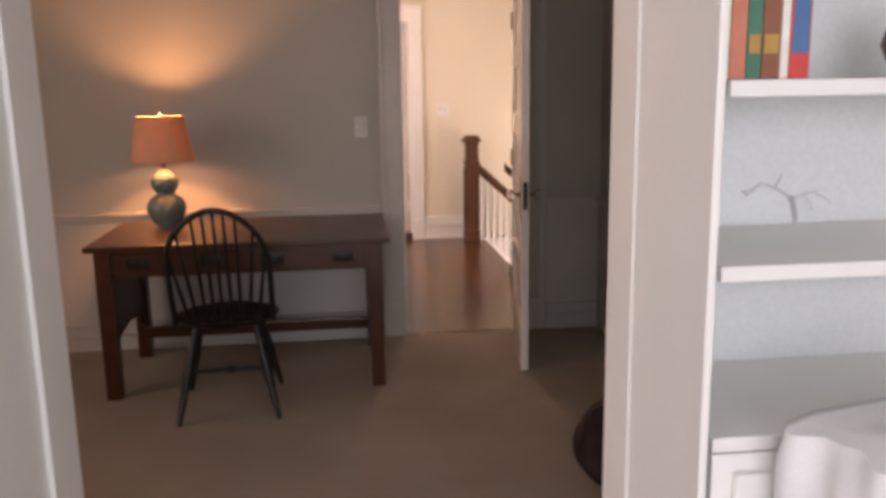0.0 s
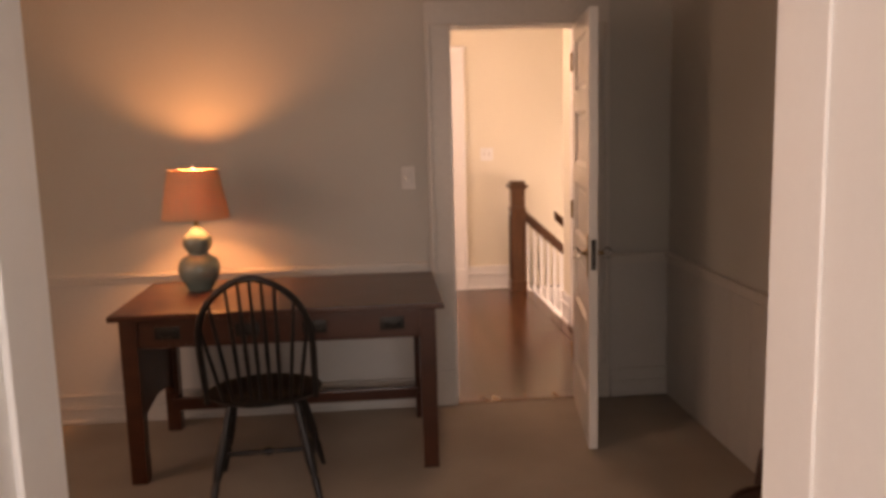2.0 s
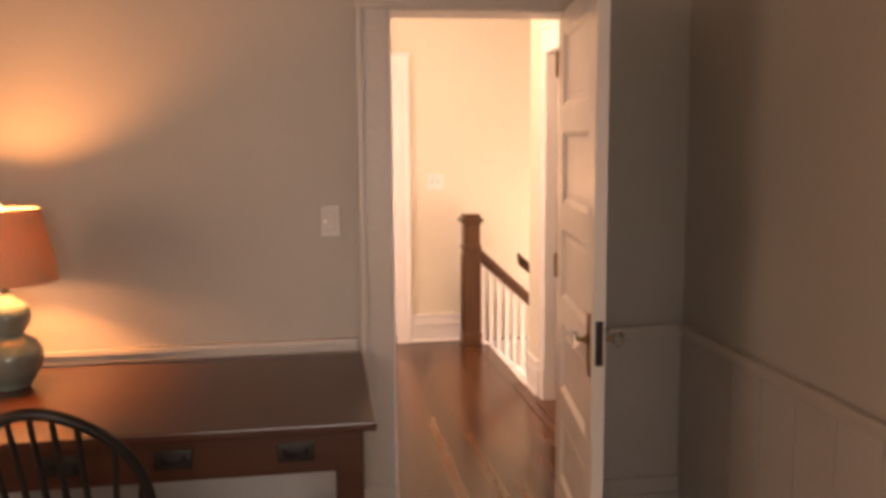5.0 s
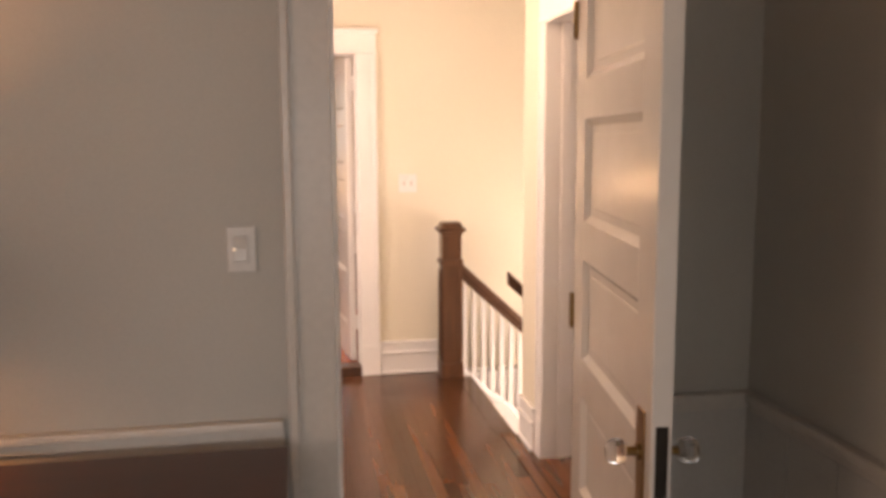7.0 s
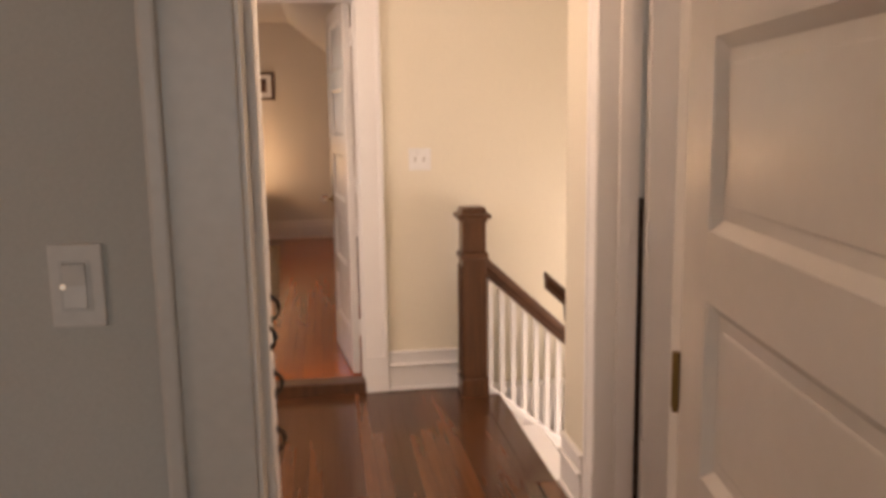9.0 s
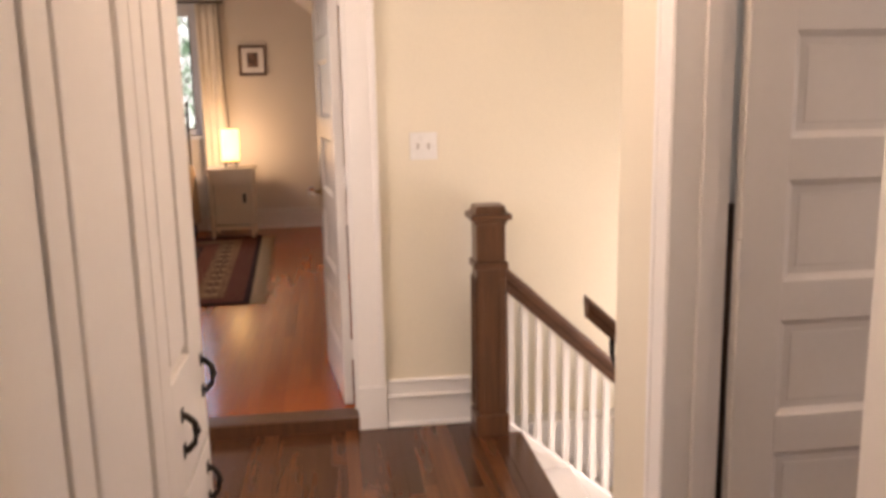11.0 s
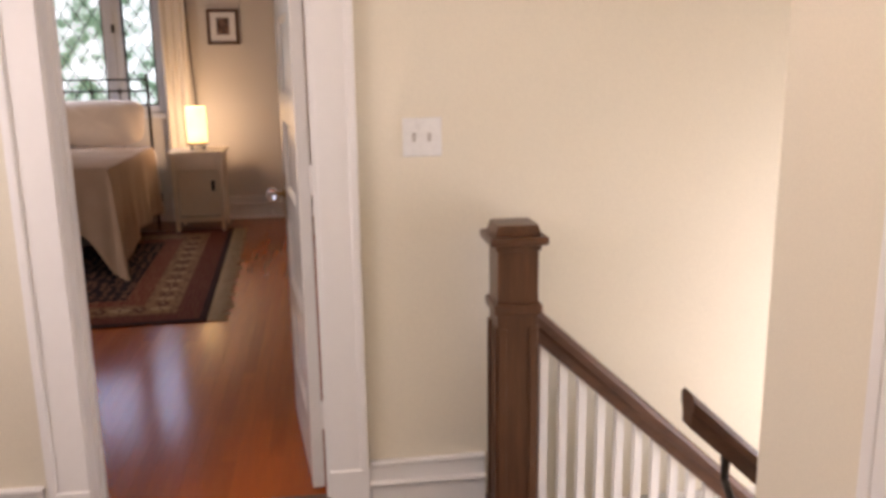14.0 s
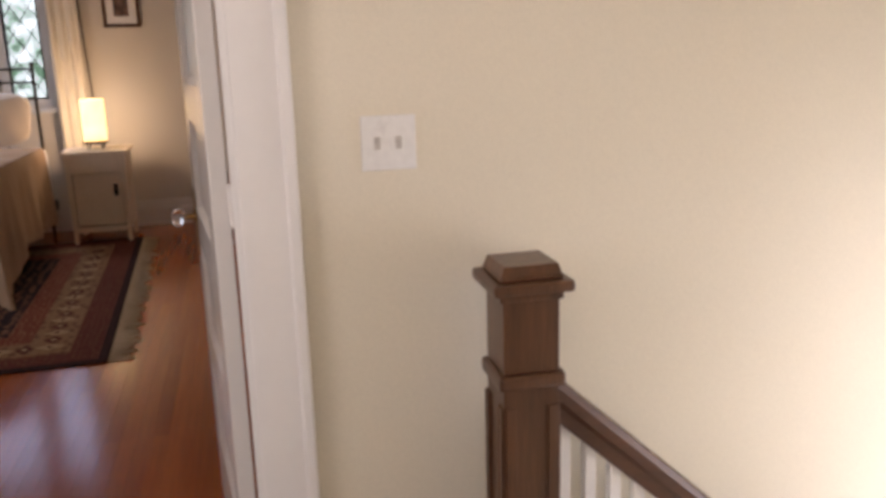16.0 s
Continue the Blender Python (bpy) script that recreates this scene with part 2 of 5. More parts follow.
# study (where the walk begins) and bedroom floors
setting(box("floor_study", CARPET, -3.0, -2.75, -0.14, 3.2, 0.78, 0.0), "grey-beige carpet over the study floor", "floor")
setting(box("floor_bedroom", CARPET, -3.0, 0.78, -0.14, 3.2, 4.43, 0.0), "grey-beige cut-pile carpet in the bedroom", "floor")
sub = setting(box("floor_landing", SUBFLOOR, -0.75, 4.43, -0.14, 1.655, FAR_Y + 0.06, -0.012), "dark-stained oak strip floor of the landing", "floor")
sub2 = setting(box("floor_guest_room", SUBFLOOR, -3.2, FAR_Y + 0.06, -0.14, 2.0, END_Y + 0.1, GUEST_Z - 0.012), "glossy amber oak strip floor of the guest room", "floor")
setting(box("floor_side_room", PLANK_DARK, 1.882, 4.43, -0.14, 4.3, 6.1, 0.0), "dark wooden floor of the side room", "floor")
setting(Shape().box(0.66, 4.36, -0.01, 1.40, 4.455, 0.008, 0.004).done("threshold", PLANK_DARK), "dark wooden threshold strip between carpet and boards", "threshold")
setting(Shape().box(0.222, FAR_Y - 0.02, -0.01, 0.985, FAR_Y + 0.10, GUEST_Z + 0.008, 0.008).done("door_sill", NEWEL_WOOD), "dark wooden step up into the guest room", "threshold")

# ceilings
setting(box("ceiling_study", CEILING, -3.0, -2.75, 2.45, 3.2, 0.80, 2.57), "plain white study ceiling", "ceiling")
setting(box("ceiling_bedroom", CEILING, -3.0, 0.80, TOP, 3.2, 4.45, TOP + 0.12), "plain white bedroom ceiling", "ceiling")
setting(box("ceiling_landing", CEILING, -0.9, 4.45, TOP, 4.4, FAR_Y + 0.1, TOP + 0.12), "plain white landing ceiling", "ceiling")
s = Shape().box(-3.2, FAR_Y + 0.1, 2.55, 0.45, END_Y + 0.1, 2.67)
s.prism([(0.45, 2.55), (1.75, 1.55), (1.85, 1.62), (0.45, 2.70)], "y", FAR_Y2, END_Y + 0.1)
setting(s.done("ceiling_guest_room", CEILING), "white guest room ceiling sloping under the roof", "ceiling")

# bedroom walls
s = Shape()
s.box(-3.0, BED_Y, 0, 0.655, LAND_Y, TOP).box(1.405, BED_Y, 0, 2.0, LAND_Y, TOP).box(0.655, BED_Y, 2.055, 1.405, LAND_Y, TOP)
wall_bed = setting(s.done("wall_bedroom_north", WALL_GREY), "warm grey painted bedroom wall with a doorway", "wall")
setting(box("wall_bedroom_east", WALL_GREY, RIGHT_X, 0.8, 0, RIGHT_X + 0.14, BED_Y, TOP), "warm grey painted bedroom side wall", "wall")
# the window here is unseen, made up as the origin of the bedroom fill
s = Shape()
s.box(-3.0, 0.8, 0, -2.86, 1.35, TOP).box(-3.0, 2.55, 0, -2.86, BED_Y, TOP).box(-3.0, 1.35, 0, -2.86, 2.55, 0.9).box(-3.0, 1.35, 2.2, -2.86, 2.55, TOP)
setting(s.done("wall_bedroom_west", WALL_GREY), "warm grey painted bedroom side wall with an unseen, made-up window", "wall")
# thick partition between study and bedroom, holding the built-in shelves
PART_Y0, PART_Y1 = 0.80, 1.26
s = Shape()
s.box(-2.86, 0.80, 0, -0.42, PART_Y1, TOP).box(1.92, PART_Y0, 0, 3.2, PART_Y1, TOP).box(0.914, PART_Y1 - 0.09, 0, 1.92, PART_Y1 - 0.005, TOP)
s.box(-0.42, PART_Y0, 2.22, 1.92, PART_Y1, TOP)
setting(s.done("wall_study_north", WALL_WHITE), "white partition with a wide cased opening", "wall")
# study shell with window openings behind the walker
s = Shape()
s.box(-3.0, -2.75, 0, -0.95, -2.61, 2.45).box(1.55, -2.75, 0, 3.2, -2.61, 2.45).box(-0.95, -2.75, 0, 1.55, -2.61, 0.85).box(-0.95, -2.75, 2.3, 1.55, -2.61, 2.45)
setting(s.done("wall_study_south", WALL_WHITE), "white study wall with a wide window", "wall")
s = Shape()
s.box(-3.0, -2.61, 0, -2.86, -2.1, 2.45).box(-3.0, -0.5, 0, -2.86, 0.8, 2.45).box(-3.0, -2.1, 0, -2.86, -0.5, 0.9).box(-3.0, -2.1, 2.3, -2.86, -0.5, 2.45)
setting(s.done("wall_study_west", WALL_WHITE), "white study side wall with a window", "wall")
setting(box("wall_study_east", WALL_WHITE, 3.06, -2.61, 0, 3.2, 0.8, 2.45), "white study side wall", "wall")

# landing walls
s = Shape()
s.box(-0.9, FAR_Y, -0.1, 0.222, FAR_Y2, TOP).box(0.985, FAR_Y, -0.1, 1.5, FAR_Y2, TOP).box(0.222, FAR_Y, 2.085, 0.985, FAR_Y2, TOP)
s.box(1.5, FAR_Y, -2.6, 3.8, FAR_Y2, TOP)
setting(s.done("wall_landing_north", WALL_CREAM), "cream painted landing wall above the stairs", "wall")
WX0, WX1 = 1.705, 1.85
s = Shape()
s.box(WX0, 5.905, 0, WX1, 6.255, TOP).box(WX0, LAND_Y, 0, WX1, 5.10, TOP).box(WX0, 5.10, 2.07, WX1, 5.905, TOP)
s.box(WX1, 6.10, -2.6, 3.8, 6.40, TOP).box(WX0, 6.0, -2.6, WX1, 6.255, -0.002)
setting(s.done("wall_landing_east", WALL_CREAM), "cream painted landing wall with a side doorway", "wall")
s = Shape()
s.box(3.6, 6.40, -2.6, 3.74, FAR_Y, -0.45).box(3.6, 6.40, 1.05, 3.74, FAR_Y, TOP).box(3.6, 6.40, -0.45, 3.74, 6.43, 1.05).box(3.6, 7.17, -0.45, 3.74, FAR_Y, 1.05)
setting(s.done("wall_stair_east", WALL_CREAM), "cream stairwell wall with a window", "wall")
# window opening out of view, made up to go with the west fill
s = Shape()
s.box(-0.9, LAND_Y, 0, -0.76, 5.98, TOP).box(-0.9, 7.02, 0, -0.76, FAR_Y, TOP).box(-0.9, 5.98, 0, -0.76, 7.02, 0.95).box(-0.9, 5.98, 2.25, -0.76, 7.02, TOP)
setting(s.done("wall_landing_west", WALL_CREAM), "cream landing wall with an unseen window opening, made up for fill", "wall")
# side room shell
s = Shape()
s.box(2.0, 4.37, 0, 4.3, 4.54, TOP).box(WX1, 6.085, 0.95, 4.16, 6.10, TOP).box(4.16, 4.54, 0, 4.3, 6.1, 1.0).box(4.16, 4.54, 2.3, 4.3, 6.1, TOP)
setting(s.done("wall_side_room", WALL_WHITE), "white side room walls", "wall")
setting(Shape().box(WX1, 6.080, 0.0, 4.16, 6.099, 1.14).box(WX1, 6.062, 1.14, 4.16, 6.084, 1.17, 0.005).done("wainscot", WAINSCOT), "dark stained wooden wainscot in the side room", "wainscot")
# guest room shell
s = Shape()
s.box(-3.2, END_Y, 0, -1.50, END_Y + 0.14, 2.62).box(-0.46, END_Y, 0, 2.0, END_Y + 0.14, 2.62).box(-1.50, END_Y, 0, -0.46, END_Y + 0.14, 1.08).box(-1.50, END_Y, 2.36, -0.46, END_Y + 0.14, 2.62)
setting(s.done("wall_guest_north", WALL_PALE), "pale warm grey guest room wall with a lattice window", "wall")
# second guest room window, unseen and made up for the ambient fill
s = Shape()
s.box(-3.2, FAR_Y2, 0, -3.06, 9.75, 2.55).box(-3.2, 11.05, 0, -3.06, END_Y, 2.55).box(-3.2, 9.75, 0, -3.06, 11.05, 0.95).box(-3.2, 9.75, 2.25, -3.06, 11.05, 2.55)
setting(s.done("wall_guest_west", WALL_PALE), "pale guest room side wall with a window added out of view", "wall")
setting(box("wall_guest_east", WALL_PALE, 1.72, FAR_Y2, 0, 1.86, END_Y, 1.75), "pale low guest room side wall", "wall")


# ---- trim ----
def baseboard(name, mat, x0, y0, x1, y1, face, z0=0.0, high=0.222, label="white moulded baseboard along the wall"):
    """A board with a cap and a shoe along a wall; face is the way in which it looks: -y, +y, -x or +x."""
    sx, sy = {"-y": (0, -1), "+y": (0, 1), "-x": (-1, 0), "+x": (1, 0)}[face]
    s = Shape()
    for z, top, deep, bevel in ((z0, z0 + high - 0.084, 0.018, 0.003), (z0 + high - 0.084, z0 + high - 0.070, 0.031, 0.005), (z0 + high - 0.070, z0 + high - 0.018, 0.016, 0.004), (z0 + high - 0.018, z0 + high, 0.024, 0.006), (z0, z0 + 0.022, 0.030, 0.008)):
        xs = sorted((x0, x1 + sx * deep)) if sx else (x0, x1)
        ys = sorted((y0, y1 + sy * deep)) if sy else (y0, y1)
        s.box(xs[0], ys[0], z, xs[1], ys[1], top, bevel)
    return setting(s.done(name, mat), label, "baseboard")


baseboard("baseboard", TRIM, 1.096, FAR_Y, 1.475, FAR_Y, "-y")
baseboard("baseboard", TRIM, -0.76, FAR_Y, 0.103, FAR_Y, "-y")
baseboard("baseboard", TRIM, WX0, 5.992, WX0, 6.25, "-x")
baseboard("baseboard", TRIM, WX0, 4.57, WX0, 5.01, "-x")
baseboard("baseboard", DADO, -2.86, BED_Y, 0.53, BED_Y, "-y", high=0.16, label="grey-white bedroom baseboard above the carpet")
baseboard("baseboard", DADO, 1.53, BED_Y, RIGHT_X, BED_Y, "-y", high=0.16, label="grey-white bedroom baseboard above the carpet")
baseboard("baseboard", TRIM, -0.46, END_Y, 1.72, END_Y, "-y", GUEST_Z, 0.22, "white baseboard of the guest room")


def chair_rail(name, x0, y0, x1, y1, face):
    sx, sy = {"-y": (0, -1), "-x": (-1, 0)}[face]
    s = Shape()
    for z, top, deep, bevel in ((0.752, 0.782, 0.016, 0.005), (0.782, 0.806, 0.034, 0.007)):
        xs = sorted((x0, x1 + sx * deep)) if sx else (x0, x1)
        ys = sorted((y0, y1 + sy * deep)) if sy else (y0, y1)
        s.box(xs[0], ys[0], z, xs[1], ys[1], top, bevel)
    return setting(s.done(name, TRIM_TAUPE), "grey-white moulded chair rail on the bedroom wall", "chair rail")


chair_rail("chair_rail", -2.86, BED_Y, 0.53, BED_Y, "-y")
chair_rail("chair_rail", 1.53, BED_Y, RIGHT_X, BED_Y, "-y")
chair_rail("chair_rail", RIGHT_X, PART_Y1, RIGHT_X, BED_Y - 0.036, "-x")
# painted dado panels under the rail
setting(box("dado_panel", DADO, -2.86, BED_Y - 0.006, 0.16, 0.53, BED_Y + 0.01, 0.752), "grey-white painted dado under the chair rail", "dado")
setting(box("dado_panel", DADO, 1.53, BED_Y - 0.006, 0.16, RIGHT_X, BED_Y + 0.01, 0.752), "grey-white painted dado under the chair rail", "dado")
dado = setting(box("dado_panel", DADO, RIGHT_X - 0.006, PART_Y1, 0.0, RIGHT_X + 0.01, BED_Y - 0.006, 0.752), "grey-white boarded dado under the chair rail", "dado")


def casing(name, mat, axis, face, wall, lo, hi, top, wide=0.125, z0=0.0, cap=True, label="white painted door casing with a moulded edge"):
    """Door trim on the face of a wall round an opening from lo to hi. axis: the way along the wall."""
    s = Shape()

    def put(a0, a1, deep, z, zt, bevel):
        d = sorted((wall, wall + face * deep))
        if axis == "x":
            s.box(a0, d[0], z, a1, d[1], zt, bevel)
        else:
            s.box(d[0], a0, z, d[1], a1, zt, bevel)
    for a0, a1, edge0, edge1 in ((lo - wide, lo, lo - wide, lo - wide + 0.026), (hi, hi + wide, hi + wide - 0.026, hi + wide)):
        put(a0, a1, 0.018, z0, top, 0.003)
        put(edge0, edge1, 0.031, z0 + 0.2, top, 0.006)
        put(a0 - 0.003, a1 + 0.003, 0.027, z0, z0 + 0.2, 0.004)
    put(lo - wide, hi + wide, 0.020, top, top + 0.125, 0.003)
    if cap:
        put(lo - wide - 0.014, hi + wide + 0.014, 0.040, top + 0.125, top + 0.150, 0.007)
        put(lo - wide - 0.005, hi + wide + 0.005, 0.028, top - 0.002, top + 0.012, 0.004)
    return setting(s.done(name, mat), label, "door casing")


def jamb(name, mat, axis, lo, hi, w0, w1, top, z0=0.0):
    s = Shape()
    mid = (w0 + w1) / 2
    for a0, a1, st0, st1 in ((lo - 0.004, lo + 0.018, lo + 0.018, lo + 0.030), (hi - 0.018, hi + 0.004, hi - 0.030, hi - 0.018)):
        if axis == "x":
            s.box(a0, w0 - 0.002, z0, a1, w1 + 0.002, top).box(st0, mid, z0, st1, mid + 0.04, top, 0.002)
        else:
            s.box(w0 - 0.002, a0, z0, w1 + 0.002, a1, top).box(mid, st0, z0, mid + 0.04, st1, top, 0.002)
    if axis == "x":
        s.box(lo + 0.018, w0 - 0.002, top - 0.02, hi - 0.018, w1 + 0.002, top + 0.003)
    else:
        s.box(w0 - 0.002, lo + 0.018, top - 0.02, w1 + 0.002, hi - 0.018, top + 0.003)
    return setting(s.done(name, mat), "painted door jamb lining the opening", "door jamb")


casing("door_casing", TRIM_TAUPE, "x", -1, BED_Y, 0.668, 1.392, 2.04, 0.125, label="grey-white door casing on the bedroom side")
casing("door_casing", TRIM, "x", 1, LAND_Y, 0.668, 1.392, 2.04, 0.115)
jamb("door_jamb", TRIM, "x", 0.655, 1.405, BED_Y, LAND_Y, 2.055)
casing("door_casing", TRIM, "x", -1, FAR_Y, 0.235, 0.972, 2.07, 0.120)
jamb("door_jamb", TRIM, "x", 0.222, 0.985, FAR_Y, FAR_Y2, 2.085, GUEST_Z)
casing("door_casing", TRIM, "y", -0.35, WX0, 5.11, 5.893, 2.06, 0.095)
jamb("door_jamb", TRIM, "y", 5.10, 5.905, WX0, WX1, 2.07)
# wide opening between study and bedroom
s = Shape()
for x0, x1, e0, e1 in ((-0.42, -0.262, -0.262, -0.250), (0.909, 0.912, 0.903, 0.909)):
    s.box(x0, PART_Y0 - 0.012, 0, x1, PART_Y1 + 0.012, 2.22, 0.004)
    s.box(e0, PART_Y1 - 0.14, 0, e1, PART_Y1 + 0.016, 2.22, 0.004)
s.box(-0.42, PART_Y0 - 0.014, 2.20, 0.912, PART_Y1 + 0.014, 2.24, 0.004)
setting(s.done("opening_jamb", TRIM), "deep white painted jambs of the wide opening", "door jamb")
s = Shape()
s.box(-0.43, PART_Y0 - 0.032, 0, -0.312, PART_Y0 - 0.014, 2.2, 0.004).box(-0.43, PART_Y0 - 0.045, 0, -0.40, PART_Y0 - 0.032, 2.2, 0.006)
s.box(-0.43, PART_Y0 - 0.034, 2.2, 1.0, PART_Y0 - 0.016, 2.33, 0.004)
setting(s.done("opening_casing", TRIM), "white casing round the wide opening", "door casing")


# ---- doors ----
def panel_door(name, m, wide, label, knob=True, plate=BRASS, z0=0.008, high=2.015, top=0.080, bottom=0.225):
    """A five-panel door. Local frame: hinge at the origin, leaf along +x, thickness along +y."""
    thick, stile, rail = 0.040, 0.118, 0.100
    root = setting(new(name), label, "door")
    root.matrix_basis = m
    ph = (high - top - bottom - 4 * rail) / 5
    s = Shape()
    s.box(0, 0, z0, stile, thick, z0 + high, 0.003).box(wide - stile, 0, z0, wide, thick, z0 + high, 0.003)
    s.box(stile, 0, z0, wide - stile, thick, z0 + bottom).box(stile, 0, z0 + high - top, wide - stile, thick, z0 + high)
    zs = []
    z = z0 + bottom
    for k in range(5):
        zs.append(z)
        z += ph
        if k < 4:
            s.box(stile, 0, z, wide - stile, thick, z + rail)
            z += rail
    for zp in zs:
        for yo, yi in ((0.002, 0.0138), (thick - 0.002, thick - 0.0138)):
            # sloping stuck moulding round each panel
            x0, x1, z1 = stile, wide - stile, zp + ph
            ring_o = [s.b.verts.new(v) for v in ((x0, yo, zp), (x1, yo, zp), (x1, yo, z1), (x0, yo, z1))]
            ring_i = [s.b.verts.new(v) for v in ((x0 + 0.017, yi, zp + 0.017), (x1 - 0.017, yi, zp + 0.017), (x1 - 0.017, yi, z1 - 0.017), (x0 + 0.017, yi, z1 - 0.017))]
            for k in range(4):
                s.b.faces.new((ring_o[k], ring_o[(k + 1) % 4], ring_i[(k + 1) % 4], ring_i[k]))
    s.done("leaf", DOOR_PAINT, root)
    for zp in zs:
        p = Shape().box(stile + 0.001, 0.014, zp + 0.001, wide - stile - 0.001, thick - 0.014, zp + ph - 0.001)
        p.box(stile + 0.035, 0.012, zp + 0.035, wide - stile - 0.035, thick - 0.012, zp + ph - 0.035, 0.004)
        p.done("panel", DOOR_PAINT, root)
    s = Shape()
    for zh in (0.23, 1.02, 1.80):
        s.rod((-0.004, -0.004, zh), (-0.004, -0.004, zh + 0.09), 0.007).rod((-0.004, -0.004, zh - 0.008), (-0.004, -0.004, zh), 0.005)
    s.done("hinge", BRASS if "bedroom" in name else DOOR_PAINT, root)
    if knob:
        kx, kz = wide - 0.062, 0.93
        s = Shape()
        for face, out in ((0.0, -1), (thick, 1)):
            a, c = sorted((face, face + out * 0.004))
            s.box(kx - 0.024, a, kz - 0.115, kx + 0.024, c, kz + 0.085, 0.0015)
            s.rod((kx, face, kz), (kx, face + out * 0.034, kz), 0.0085)
            s.rod((kx, face + out * 0.003, kz), (kx, face + out * 0.010, kz), 0.017)
        tagged(s.done("handle_plate", plate, root), "aged brass escutcheon plate")
        tagged(Shape().box(wide - 0.001, 0.008, kz - 0.07, wide + 0.002, thick - 0.008, kz + 0.07).done("latch_plate", IRON, root), "dark iron latch plate")
        for face, out in ((0.0, -1), (thick, 1)):
            prof = [(0.010, 0.030), (0.022, 0.036), (0.0265, 0.046), (0.0265, 0.056), (0.021, 0.066), (0.010, 0.070)]
            turn = pose(kx, face, kz, -90 if out > 0 else 90)
            tagged(Shape().lathe((0, 0, 0), prof, 8).done("knob", GLASS, root, at=turn), "faceted clear glass knob")
    return root


panel_door("door_bedroom", pose(1.322, 4.365, 0, 0, 0, -98.2), 0.765, "white five-panel bedroom door with a glass knob, standing open")
panel_door("door_side_room", pose(1.880, 5.912, 0, 0, 0, 0) @ pose(0, -0.040, 0), 0.76, "white five-panel side room door, standing open", top=0.060, bottom=0.280)
panel_door("door_guest_room", pose(0.948, 7.665, GUEST_Z, 0, 0, 96.5), 0.70, "white five-panel guest room door, standing open")


# ---- bedroom things ----
def writing_desk():
    root = tagged(new("writing_desk"), "reddish-brown cherry writing desk with two drawers, against the wall", "desk")
    Shape().box(-0.895, 3.485, 0.738, 0.540, 4.268, 0.766, 0.006).done("top", DESK_WOOD, root)
    s = Shape().box(-0.845, 3.545, 0.605, 0.490, 3.565, 0.738).box(-0.845, 4.205, 0.605, 0.490, 4.225, 0.738)
    s.box(-0.845, 3.565, 0.605, -0.825, 4.205, 0.738).box(0.470, 3.565, 0.605, 0.490, 4.205, 0.738)
    s.done("apron", DESK_WOOD, root)
    for x0, x1 in ((-0.79, -0.19), (-0.16, 0.44)):
        d = Shape().box(x0, 3.537, 0.618, x1, 3.552, 0.728, 0.003).done("drawer", DESK_WOOD, root)
        for x in (x0 + 0.13, x1 - 0.13):
            h = Shape().box(x - 0.053, 3.531, 0.645, x + 0.053, 3.538, 0.702, 0.003)
            h.tube([(x - 0.032, 3.534, 0.682), (x - 0.030, 3.516, 0.668), (x, 3.511, 0.660), (x + 0.030, 3.516, 0.668), (x + 0.032, 3.534, 0.682)], 0.004, 8)
            tagged(h.done("drawer_pull", IRON, d, smooth=True), "dark iron bail pull on a backplate")
    for x in (-0.855, 0.432):
        for y in (3.520, 4.175):
            s = Shape()
            s.prism([(x, 0.0), (x + 0.068, 0.0), (x + 0.070, 0.50), (x + 0.070, 0.738), (x - 0.002, 0.738), (x - 0.002, 0.50)], "y", y, y + 0.068)
            s.done("leg", DESK_WOOD, root)
    for x in (-0.832, 0.455):
        Shape().prism([(3.588, 0.605), (4.175, 0.605), (4.175, 0.20), (4.10, 0.27), (3.88, 0.30), (3.66, 0.27), (3.588, 0.20)], "x", x, x + 0.022).done("side_panel", DESK_WOOD, root)
    Shape().box(-0.785, 4.03, 0.155, 0.432, 4.065, 0.215, 0.004).done("stretcher", DESK_WOOD, root)
    return root


writing_desk()


